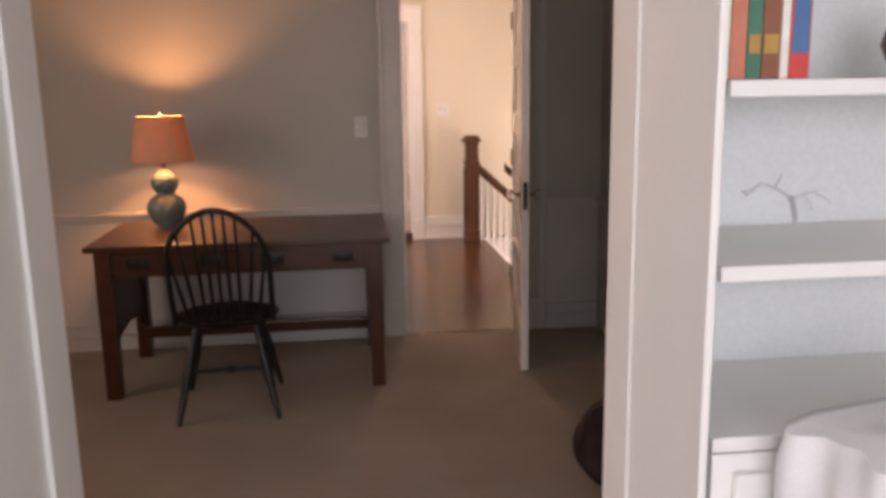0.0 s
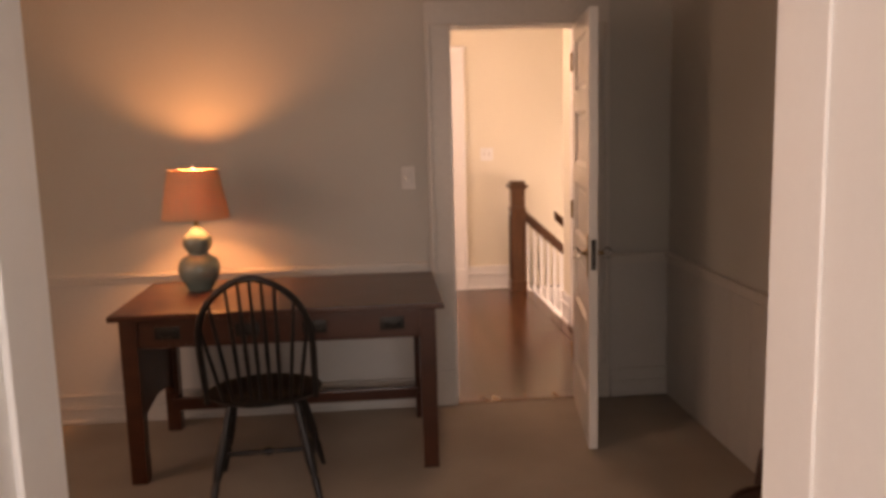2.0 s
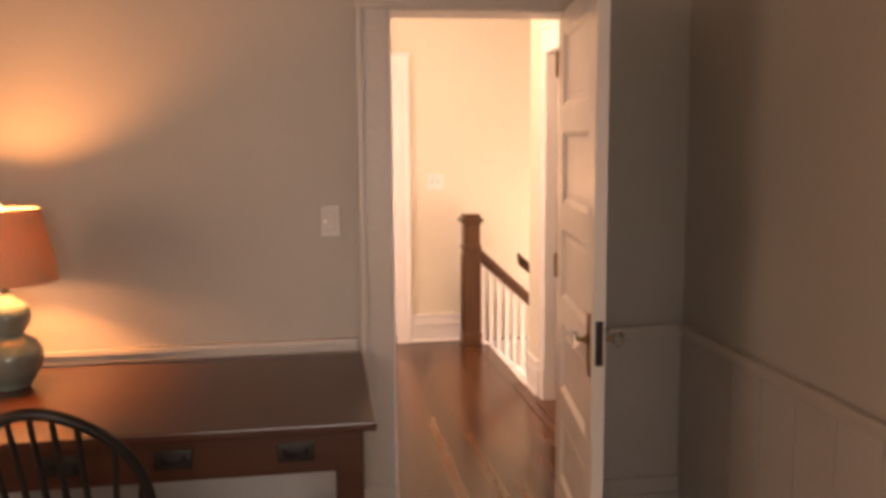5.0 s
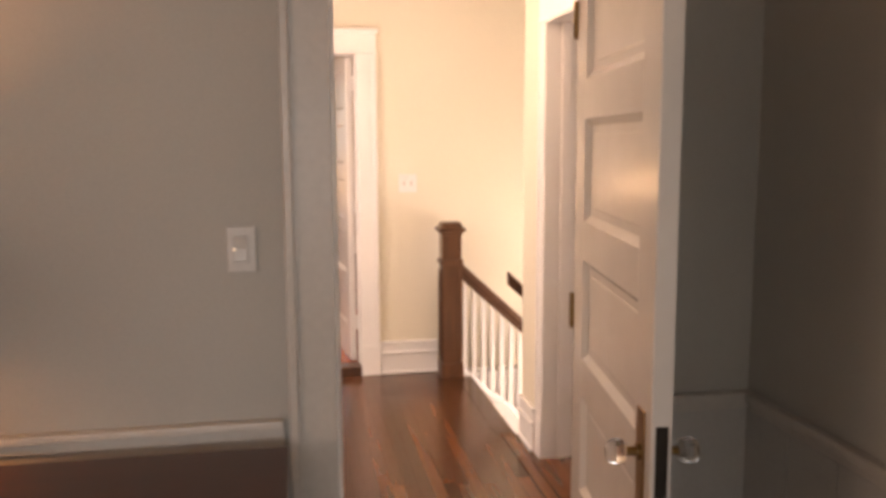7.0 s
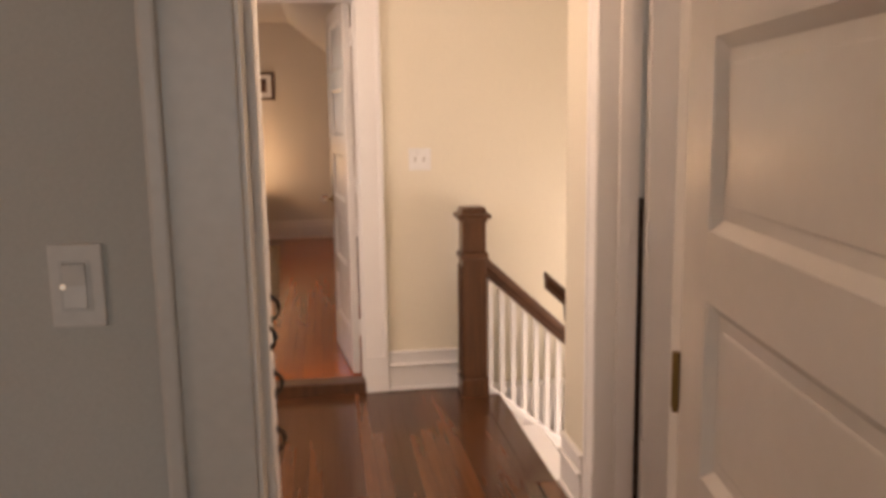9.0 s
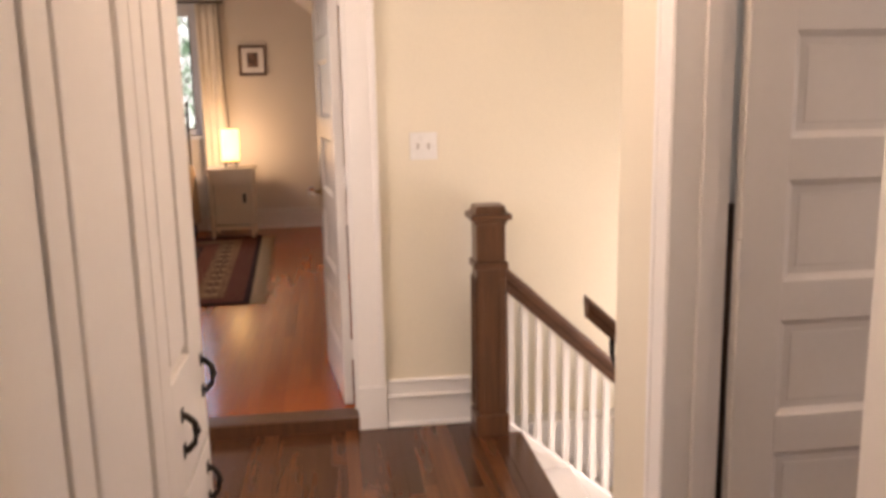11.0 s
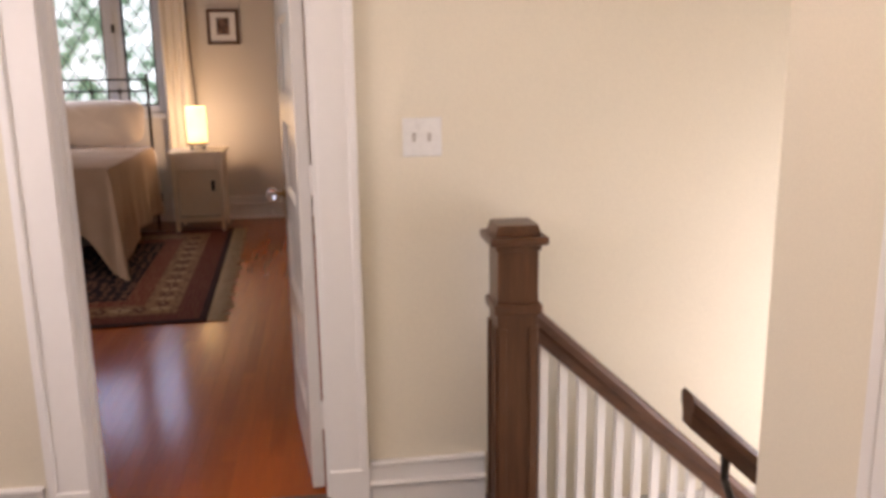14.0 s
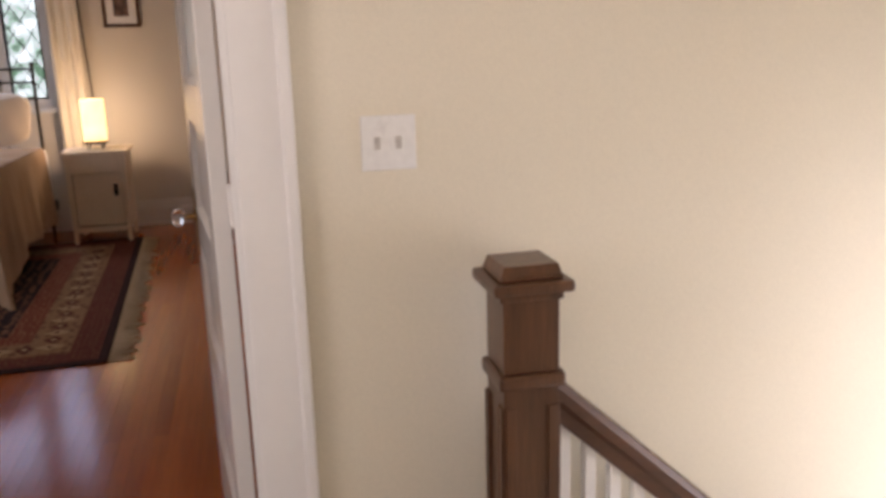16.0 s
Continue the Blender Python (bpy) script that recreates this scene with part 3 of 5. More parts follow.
def bow_chair():
    """Windsor chair facing +y, the seat's middle at the origin."""
    root = tagged(new("windsor_chair"), "black painted bow-back Windsor chair standing at the desk", "chair")
    zs = 0.445

    def seat(u, v, top):
        a, r = 2 * math.pi * u, v
        x, y = 0.228 * r * math.cos(a), 0.205 * r * math.sin(a) * (1.0 if math.sin(a) > 0 else 0.94)
        dip = 0.014 * math.exp(-((abs(x) - 0.085) ** 2) / 0.006 - ((y + 0.03) ** 2) / 0.012)
        edge = 0.010 * max(0.0, r - 0.86) / 0.14
        return (x, y, zs - dip - edge) if top else (x * 0.93, y * 0.93, zs - 0.040 + edge)
    s = Shape().sheet(36, 8, lambda u, v: seat(u, v, True)).sheet(36, 4, lambda u, v: seat(u, v, False))
    rim_t = [seat(k / 36, 1, True) for k in range(37)]
    rim_b = [seat(k / 36, 1, False) for k in range(37)]
    s.sheet(36, 1, lambda u, v: rim_b[round(u * 36)] if v > 0.5 else rim_t[round(u * 36)])
    bmesh.ops.remove_doubles(s.b, verts=s.b.verts, dist=0.0005)
    s.done("seat", CHAIR_PAINT, root, smooth=True)
    bow = []
    for k in range(33):
        a = math.pi * k / 32
        h = math.sin(a)
        x = -0.205 * math.cos(a) * (1 + 0.16 * math.sin(2 * a) ** 2)
        z = zs - 0.01 + 0.525 * h ** 0.72
        bow.append((x, -0.145 - 0.035 * h - 0.20 * (z - zs) / 0.52, z))
    Shape().tube(bow, 0.0125, 10).done("bow", CHAIR_PAINT, root, smooth=True)
    for k in range(9):
        u = (k - 4) / 4
        xb, xt = 0.145 * u, 0.192 * u
        best = min((p for p in bow), key=lambda p: abs(p[0] - xt) - (0.3 if p[2] > zs + 0.2 else 0))
        foot = (xb, -0.165 + 0.03 * abs(u) ** 2, zs - 0.012)
        mid = tuple(foot[n] + 0.42 * (best[n] - foot[n]) for n in range(3))
        Shape().tube([foot, mid, best], [0.0065, 0.0085, 0.0055], 8).done("spindle", CHAIR_PAINT, root, smooth=True)
    feet = {}
    for sx in (-1, 1):
        for sy in (-1, 1):
            a, c = Vector((0.125 * sx, 0.115 * sy, zs - 0.03)), Vector((0.212 * sx, 0.225 * sy - 0.005, 0.0))
            pts = [a.lerp(c, t) for t in (0, 0.14, 0.2, 0.3, 0.52, 0.66, 0.7, 0.74, 1.0)]
            Shape().tube(pts, [0.012, 0.017, 0.013, 0.0175, 0.021, 0.017, 0.0125, 0.0165, 0.0105], 12).done("leg", CHAIR_PAINT, root, smooth=True)
            feet[sx, sy] = a.lerp(c, 0.60)
    s = Shape()
    for sx in (-1, 1):
        a, c = feet[sx, -1], feet[sx, 1]
        s.tube([a, a.lerp(c, 0.3), a.lerp(c, 0.5), a.lerp(c, 0.7), c], [0.008, 0.011, 0.016, 0.011, 0.008], 10)
    a, c = feet[-1, -1].lerp(feet[-1, 1], 0.5), feet[1, -1].lerp(feet[1, 1], 0.5)
    s.tube([a, a.lerp(c, 0.25), a.lerp(c, 0.42), a.lerp(c, 0.5), a.lerp(c, 0.58), a.lerp(c, 0.75), c], [0.008, 0.011, 0.009, 0.019, 0.009, 0.011, 0.008], 10)
    s.done("stretcher", CHAIR_PAINT, root, smooth=True)
    return root


bow_chair().matrix_basis = pose(-0.238, 3.395, 0, 0, 0, 3) @ Matrix.Diagonal((1.05, 1.05, 1.035, 1))


def shade_cloth(name, colour, through_colour, share):
    m = bpy.data.materials.new(name)
    m.use_nodes = True
    nt = m.node_tree
    out = nt.nodes["Material Output"]
    p = nt.nodes["Principled BSDF"]
    weave = noise_of(nt, 260, 4, (1, 1, 0.25))
    nt.links.new(ramp_of(nt, weave, tuple(0.9 * c for c in colour), colour), p.inputs["Base Color"])
    p.inputs["Roughness"].default_value = 0.9
    tr, mx = nt.nodes.new("ShaderNodeBsdfTranslucent"), nt.nodes.new("ShaderNodeMixShader")
    tr.inputs["Color"].default_value = (*through_colour, 1)
    mx.inputs["Fac"].default_value = share
    nt.links.new(p.outputs["BSDF"], mx.inputs[1])
    nt.links.new(tr.outputs["BSDF"], mx.inputs[2])
    nt.links.new(mx.outputs["Shader"], out.inputs["Surface"])
    return m


SHADE = shade_cloth("orange_linen_shade", (0.62, 0.42, 0.28), (0.68, 0.38, 0.19), 0.165)


def gourd_lamp():
    root = tagged(new("table_lamp"), "lit table lamp with a green double-gourd base and orange shade", "lamp")
    prof = [(0.052, 0.0), (0.058, 0.004), (0.058, 0.010), (0.072, 0.030), (0.094, 0.068), (0.102, 0.100), (0.098, 0.128), (0.080, 0.156), (0.052, 0.172),
            (0.044, 0.180), (0.052, 0.190), (0.066, 0.212), (0.071, 0.236), (0.066, 0.260), (0.050, 0.280), (0.032, 0.294), (0.022, 0.304), (0.020, 0.312)]
    Shape().lathe((0, 0, 0), prof, 40).done("base", CERAMIC, root, smooth=True)
    s = Shape().rod((0, 0, 0.312), (0, 0, 0.345), 0.011).rod((0, 0, 0.345), (0, 0, 0.385), 0.017).rod((0, 0, 0.57), (0, 0, 0.583), 0.004)
    for sx in (-1, 1):
        s.tube([(0.012 * sx, 0, 0.345), (0.05 * sx, 0, 0.40), (0.052 * sx, 0, 0.50), (0.02 * sx, 0, 0.568), (0, 0, 0.572)], 0.0022, 6)
    for k in range(3):
        a = 2 * math.pi * k / 3
        s.tube([(0, 0, 0.574), (0.116 * math.cos(a), 0.116 * math.sin(a), 0.577)], 0.002, 6)
    tagged(s.done("stem", BRASS, root, smooth=True), "brass stem and harp")
    tagged(Shape().lathe((0, 0, 0.583), [(0.004, 0), (0.010, 0.004), (0.012, 0.010), (0.008, 0.018), (0.003, 0.022)], 12).done("finial", PLASTIC, root, smooth=True), "pale round finial")
    s = Shape().lathe((0, 0, 0), [(0.160, 0.352), (0.118, 0.582)], 56, False).lathe((0, 0, 0), [(0.1575, 0.353), (0.1155, 0.581)], 56, False)
    for r, z in ((0.1587, 0.352), (0.1167, 0.582)):
        s.tube([(r * math.cos(2 * math.pi * k / 40), r * math.sin(2 * math.pi * k / 40), z) for k in range(41)], 0.0028, 6)
    tagged(s.done("shade", SHADE, root, smooth=True), "orange linen tapered drum shade")
    root.location = (-0.61, 4.03, 0.766)
    return root


gourd_lamp()


def dimmer_plate():
    root = tagged(new("wall_switch"), "white dimmer switch plate on the grey wall", "switch")
    Shape().box(0.400, BED_Y - 0.007, 1.198, 0.472, BED_Y, 1.316, 0.003).done("plate", SWITCH_GREY, root)
    s = Shape().prism([(BED_Y - 0.006, 1.225), (BED_Y - 0.014, 1.227), (BED_Y - 0.009, 1.257), (BED_Y - 0.013, 1.288), (BED_Y - 0.006, 1.289)], "x", 0.419, 0.449)
    s.done("paddle", SWITCH_GREY, root)
    s = Shape().box(0.414, BED_Y - 0.0078, 1.221, 0.418, BED_Y - 0.006, 1.293).box(0.450, BED_Y - 0.0078, 1.221, 0.456, BED_Y - 0.006, 1.293).box(0.418, BED_Y - 0.0078, 1.221, 0.450, BED_Y - 0.006, 1.2245).box(0.418, BED_Y - 0.0078, 1.2895, 0.450, BED_Y - 0.006, 1.293)
    tagged(s.done("paddle_gap", DADO, root), "thin recessed rim round the paddle")
    tagged(Shape().lathe((0, 0, 0), [(0.0038, 0.0), (0.0034, 0.002), (0.0012, 0.0032)], 10).done("pilot_light", glowing("pilot_glow", (1.0, 0.9, 0.75), 0.45), root, at=pose(0.4185, BED_Y - 0.0115, 1.257, 90)), "small glowing pilot light")


dimmer_plate()


def toggle_plate():
    root = tagged(new("light_switch"), "white double toggle switch plate on the cream wall", "switch")
    Shape().box(1.228, FAR_Y - 0.007, 1.197, 1.346, FAR_Y, 1.313, 0.003).done("plate", PLASTIC, root)
    for x in (1.262, 1.308):
        s = Shape().box(x - 0.006, FAR_Y - 0.009, 1.242, x + 0.006, FAR_Y - 0.006, 1.268)
        s.box(x - 0.004, FAR_Y - 0.022, 1.256, x + 0.004, FAR_Y - 0.006, 1.264, 0.001)
        tagged(s.done("toggle", TRIM_TAUPE, root), "small grey toggle")


toggle_plate()


def child_chair():
    """Child's bentwood chair facing -y, the seat's middle at the origin."""
    root = tagged(new("child_chair"), "low child-size dark bentwood chair with a hoop back", "chair")
    w = wood("dark_bentwood", (0.035, 0.013, 0.007), (0.075, 0.028, 0.014), 0.4)
    rim = [(0.185 * math.cos(2 * math.pi * k / 32), 0.185 * math.sin(2 * math.pi * k / 32), 0.228) for k in range(33)]
    s = Shape().lathe((0, 0, 0.214), [(0.178, 0.0), (0.184, 0.006), (0.180, 0.016), (0.120, 0.012), (0.02, 0.010)], 32).tube(rim, 0.013, 8)
    s.done("seat", w, root, smooth=True)
    for sx in (-1, 1):
        for sy in (-1, 1):
            Shape().tube([(0.130 * sx, 0.125 * sy, 0.222), (0.150 * sx, 0.150 * sy, 0.11), (0.175 * sx, 0.185 * sy, 0.0)], [0.015, 0.016, 0.012], 10).done("leg", w, root, smooth=True)
    ring = [(0.150 * math.cos(2 * math.pi * k / 28), 0.150 * math.sin(2 * math.pi * k / 28), 0.105) for k in range(29)]
    Shape().tube(ring, 0.008, 8).done("stretcher", w, root, smooth=True)

    def hoop(half, high, lean):
        pts = []
        for k in range(29):
            a = math.pi * k / 28
            h = math.sin(a) ** 0.62
            pts.append((-half * math.cos(a) * (1 + 0.10 * math.sin(2 * a) ** 2), 0.130 + lean * h, 0.222 + high * h))
        return pts
    Shape().tube(hoop(0.165, 0.222, 0.050), 0.0125, 10).done("back_hoop", w, root, smooth=True)
    Shape().tube(hoop(0.090, 0.155, 0.036), 0.009, 10).done("inner_hoop", w, root, smooth=True)
    return root


CHILD_AT = pose(1.59, 2.46, 0, 0, 0, -49)
child_chair().matrix_basis = CHILD_AT
CLOTH_DARK = material("dark_bag_cloth", (0.024, 0.016, 0.017), (0.070, 0.044, 0.041), 0.95, 9, 240, 0.5, spec=0.1)


def slouched_bag():
    root = tagged(new("cloth_bag"), "dark slouched cloth bag standing beside the low chair", "bag")

    def skin(u, v):
        a, c = 2 * math.pi * u, math.pi * (v - 0.5)
        lump = 1 + 0.10 * math.sin(3 * a + 1.0) + 0.05 * math.sin(7 * a + 4 * c)
        x, y = 0.150 * math.cos(c) * math.cos(a) * lump, 0.110 * math.cos(c) * math.sin(a) * lump
        z = 0.100 * math.sin(c) + 0.050 * math.exp(-((x + 0.02) ** 2 + (y - 0.03) ** 2) / 0.006) * (v > 0.5) + 0.006 * math.sin(40 * x + 23 * y)
        return (x, y, z)
    s = Shape().sheet(44, 22, skin)
    bmesh.ops.remove_doubles(s.b, verts=s.b.verts, dist=0.0005)
    s.done("body", CLOTH_DARK, root, smooth=True)
    strap = [(-0.02 + 0.10 * math.cos(math.pi * k / 18), -0.05 + 0.02 * math.sin(5 * k / 18), 0.050 + 0.105 * math.sin(math.pi * k / 18)) for k in range(19)]
    tagged(Shape().tube(strap, 0.008, 8).done("handle", material("brown_strap", (0.05, 0.028, 0.022), (0.085, 0.048, 0.036), 0.7), root, smooth=True), "brown looped carrying strap")
    root.matrix_basis = pose(1.285, 2.33, 0.138, 0, 0, -20) @ Matrix.Diagonal((1, 1, 1.34, 1))


slouched_bag()

# boards of the dado on the side wall
for k in range(15):
    y = PART_Y1 + 0.12 + k * 0.205
    if y < BED_Y - 0.03:
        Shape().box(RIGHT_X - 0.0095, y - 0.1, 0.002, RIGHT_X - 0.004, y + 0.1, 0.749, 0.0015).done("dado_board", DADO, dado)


# ---- study things ----
def bookcase():
    root = tagged(new("built_in_bookcase"), "white built-in bookcase beside the wide opening", "bookcase")
    y0, y1, x0, x1 = PART_Y0, PART_Y1 - 0.095, 0.914, 1.92
    s = Shape().box(x0 - 0.012, y0 - 0.034, 0, x0 + 0.002, y0 - 0.013, 2.2, 0.003).box(x0 - 0.002, y0 - 0.013, 0, x0 + 0.004, y1, 2.2)
    s.box(x1 - 0.05, y0 - 0.03, 0, x1, y0 - 0.002, 2.2, 0.003).box(x1 - 0.014, y0, 0, x1, y1, 2.2).box(x0 + 0.018, y0 - 0.03, 2.13, x1 - 0.05, y0, 2.2, 0.003)
    s.box(x0 + 0.014, y0 - 0.026, 0.0, x1 - 0.05, y0 + 0.0, 0.87, 0.002)
    s.done("frame", TRIM, root)
    Shape().box(x0 + 0.014, y1 - 0.012, 0.87, x1 - 0.014, y1 - 0.002, 2.2).done("back", SHELF_BACK, root)
    for z in (0.872, 1.166, 1.460, 1.80):
        Shape().box(x0 + 0.015, y0 - 0.022, z, x1 - 0.015, y1 - 0.013, z + 0.026, 0.003).done("shelf", TRIM, root)
    for z0_, z1_ in ((0.47, 0.84), (0.08, 0.44)):
        Shape().box(x0 + 0.05, y0 - 0.046, z0_, x1 - 0.09, y0 - 0.027, z1_, 0.004).done("drawer_front", TRIM, root)


bookcase()
BOOK_TONES = [(0.62, 0.56, 0.40), (0.60, 0.20, 0.13), (0.05, 0.18, 0.12), (0.26, 0.09, 0.05), (0.74, 0.70, 0.64), (0.62, 0.07, 0.06)]
PAGES = material("book_pages", (0.70, 0.64, 0.52), (0.76, 0.70, 0.58), 0.9, 30, 200, 0.2)
BLUE_PATCH = material("blue_spine_label", (0.06, 0.16, 0.34), (0.09, 0.20, 0.40), 0.6)
GOLD_PATCH = material("gold_spine_label", (0.50, 0.28, 0.06), (0.58, 0.34, 0.10), 0.5)
x = 0.927
for n, (tone, w, h, d) in enumerate(zip(BOOK_TONES, (0.022, 0.026, 0.024, 0.030, 0.014, 0.034), (0.20, 0.262, 0.245, 0.27, 0.255, 0.28), (0.16, 0.17, 0.18, 0.165, 0.175, 0.18))):
    book = tagged(new("book"), ("cream", "salmon red", "dark green", "brown", "white", "red and blue")[n] + " hardback book standing on the shelf", "book", "books on the shelf")
    cov = material("book_cloth", tone, tuple(min(1, c * 1.18) for c in tone), 0.6, 20, 180, 0.15)
    y = PART_Y0 + 0.03
    z = 1.487
    s = Shape().box(x, y, z, x + w, y + 0.004, z + h, 0.0015).box(x, y + 0.004, z, x + 0.003, y + d, z + h).box(x + w - 0.003, y + 0.004, z, x + w, y + d, z + h)
    s.done("cover", cov, book)
    Shape().box(x + 0.003, y + 0.004, z + 0.003, x + w - 0.003, y + d - 0.004, z + h - 0.004).done("pages", PAGES, book)
    if n in (2, 3, 5):
        Shape().box(x + 0.003, y - 0.0012, z + 0.04, x + w - 0.003, y + 0.002, z + (0.17 if n == 5 else 0.07)).done("spine_label", BLUE_PATCH if n == 5 else GOLD_PATCH, book)
    x += w + 0.0015
bowl = Shape().lathe((1.33, PART_Y0 + 0.11, 1.487), [(0.030, 0.0), (0.034, 0.006), (0.050, 0.03), (0.060, 0.055), (0.052, 0.085), (0.030, 0.105), (0.014, 0.12), (0.006, 0.14)], 24).done("wooden_ornament", NEWEL_WOOD, smooth=True)
tagged(bowl, "small dark brown turned wooden ornament on the shelf", "ornament")
# thin grey twig sprig laid on the second shelf
s = Shape()
for a, c in (((1.150, 0.153), (1.180, 0.180)), ((1.180, 0.180), (1.250, 0.145)), ((1.210, 0.170), (1.225, 0.200)), ((1.250, 0.145), (1.310, 0.160)), ((1.270, 0.150), (1.295, 0.120)), ((1.235, 0.155), (1.255, 0.125)), ((1.295, 0.155), (1.335, 0.130)), ((1.150, 0.153), (1.135, 0.165))):
    s.tube([(a[0], 1.140, 1.10 + a[1]), ((a[0] + c[0]) / 2, 1.134, 1.10 + (a[1] + c[1]) / 2 + 0.004), (c[0], 1.140, 1.10 + c[1])], [0.0009, 0.0012, 0.0007], 6)
s.tube([(1.25, 1.140, 1.25), (1.255, 1.136, 1.22), (1.26, 1.140, 1.199)], 0.003, 6)
tagged(s.done("twig_ornament", material("grey_twig", (0.50, 0.49, 0.47), (0.66, 0.65, 0.62), 0.8), smooth=True), "thin grey twig ornament standing at the shelf back", "ornament")


def slip_chair():
    """White cotton-covered armchair arm and back beside the bookcase."""
    root = tagged(new("covered_armchair"), "armchair under a loose white cotton cover", "armchair")

    def arm(u, v):
        prof = [(-0.17, 0.0), (-0.175, 0.5), (-0.178, 0.86), (-0.165, 0.915), (-0.12, 0.930), (0.06, 0.945), (0.16, 0.93), (0.19, 0.85), (0.19, 0.45), (0.19, 0.42)]
        k = v * (len(prof) - 1)
        i = min(int(k), len(prof) - 2)
        f = k - i
        px, pz = (prof[i][n] + f * (prof[i + 1][n] - prof[i][n]) for n in (0, 1))
        wrinkle = 0.010 * math.sin(23 * u + 6 * v) + 0.006 * math.sin(41 * u - 9 * v)
        return (px + wrinkle, (u - 0.5) * 0.66, pz * (1 - 0.02 * math.cos(6 * u)) + 0.4 * wrinkle)
    s = Shape().sheet(36, 36, arm)
    ob = s.done("arm", COTTON, root, smooth=True)
    ob.modifiers.new("thick", "SOLIDIFY").thickness = 0.02
    Shape().box(-0.15, -0.32, 0.02, 0.15, 0.32, 0.84, 0.05).done("arm_core", COTTON, root, smooth=True)
    Shape().box(0.15, -0.31, 0.05, 0.78, 0.31, 0.46, 0.06).done("seat", COTTON, root, smooth=True)
    return root


slip_chair().matrix_basis = pose(1.215, 0.41, 0.0, 0, 0, 4) @ Matrix.Diagonal((1, 1, 1.05, 1))


# ---- landing: stairs, balustrade, cabinet ----
STAIR_X, RISE, RUN = 1.655, 0.19, 0.215
RAIL_SLOPE, FOOT_SLOPE = -0.92, -0.83
BAL_Y = 7.385


def newel_post():
    root = tagged(new("newel_post"), "dark walnut square newel post with a moulded cap", "newel post")
    cx, cy, h = 1.540, BAL_Y + 0.008, 0.0615
    s = Shape().box(cx - h, cy - h, -0.10, cx + h, cy + h, 0.742, 0.003).box(cx - h, cy - h, 0.775, cx + h, cy + h, 0.940, 0.003)
    s.done("shaft", NEWEL_WOOD, root)
    s = Shape()
    for sx, sy in ((0, -1), (-1, 0), (1, 0)):
        for off in (-0.047, 0.047):
            if sx == 0:
                s.box(cx + off - 0.012, cy + sy * (h + 0.005), 0.12, cx + off + 0.012, cy + sy * h, 0.70, 0.002)
            else:
                s.box(cx + sx * h, cy + off - 0.012, 0.12, cx + sx * (h + 0.005), cy + off + 0.012, 0.70, 0.002)
    s.box(cx - h - 0.012, cy - h - 0.012, -0.002, cx + h + 0.012, cy + h + 0.010, 0.10, 0.006)
    s.done("shaft_moulding", NEWEL_WOOD, root)
    s = Shape().box(cx - h - 0.012, cy - h - 0.012, 0.742, cx + h + 0.012, cy + h + 0.012, 0.775, 0.009)
    s.done("band", NEWEL_WOOD, root)
    s = Shape().box(cx - h - 0.008, cy - h - 0.008, 0.934, cx + h + 0.008, cy + h + 0.008, 0.952, 0.006)
    s.box(cx - h - 0.026, cy - h - 0.026, 0.952, cx + h + 0.026, cy + h + 0.026, 0.978, 0.009)
    s.box(cx - h - 0.006, cy - h - 0.006, 0.978, cx + h + 0.006, cy + h + 0.006, 0.988, 0.004)
    q = h + 0.004
    low = [s.b.verts.new((cx + a * q, cy + c * q, 0.988)) for a, c in ((-1, -1), (1, -1), (1, 1), (-1, 1))]
    high = [s.b.verts.new((cx + a * (q - 0.007), cy + c * (q - 0.007), 1.010)) for a, c in ((-1, -1), (1, -1), (1, 1), (-1, 1))]
    for k in range(4):
        s.b.faces.new((low[k], low[(k + 1) % 4], high[(k + 1) % 4], high[k]))
    s.b.faces.new(high)
    s.done("cap", NEWEL_WOOD, root)


newel_post()


def sloped(s, x0, x1, z0, slope, profile, y):
    """A moulded bar with profile rows of (dy, dz), running down from (x0, z0)."""
    ends = [[s.b.verts.new((x, y + a, z0 + slope * (x - x0) + c)) for a, c in profile] for x in (x0, x1)]
    n = len(profile)
    for k in range(n):
        s.b.faces.new((ends[0][k], ends[0][(k + 1) % n], ends[1][(k + 1) % n], ends[1][k]))
    s.b.faces.new(ends[0][::-1])
    s.b.faces.new(ends[1])
    return s


RAIL_PROFILE = [(-0.024, -0.105), (0.024, -0.105), (0.026, -0.065), (0.034, -0.050), (0.034, -0.022), (0.022, -0.004), (0.0, 0.002), (-0.022, -0.004), (-0.034, -0.022), (-0.034, -0.050), (-0.026, -0.065)]


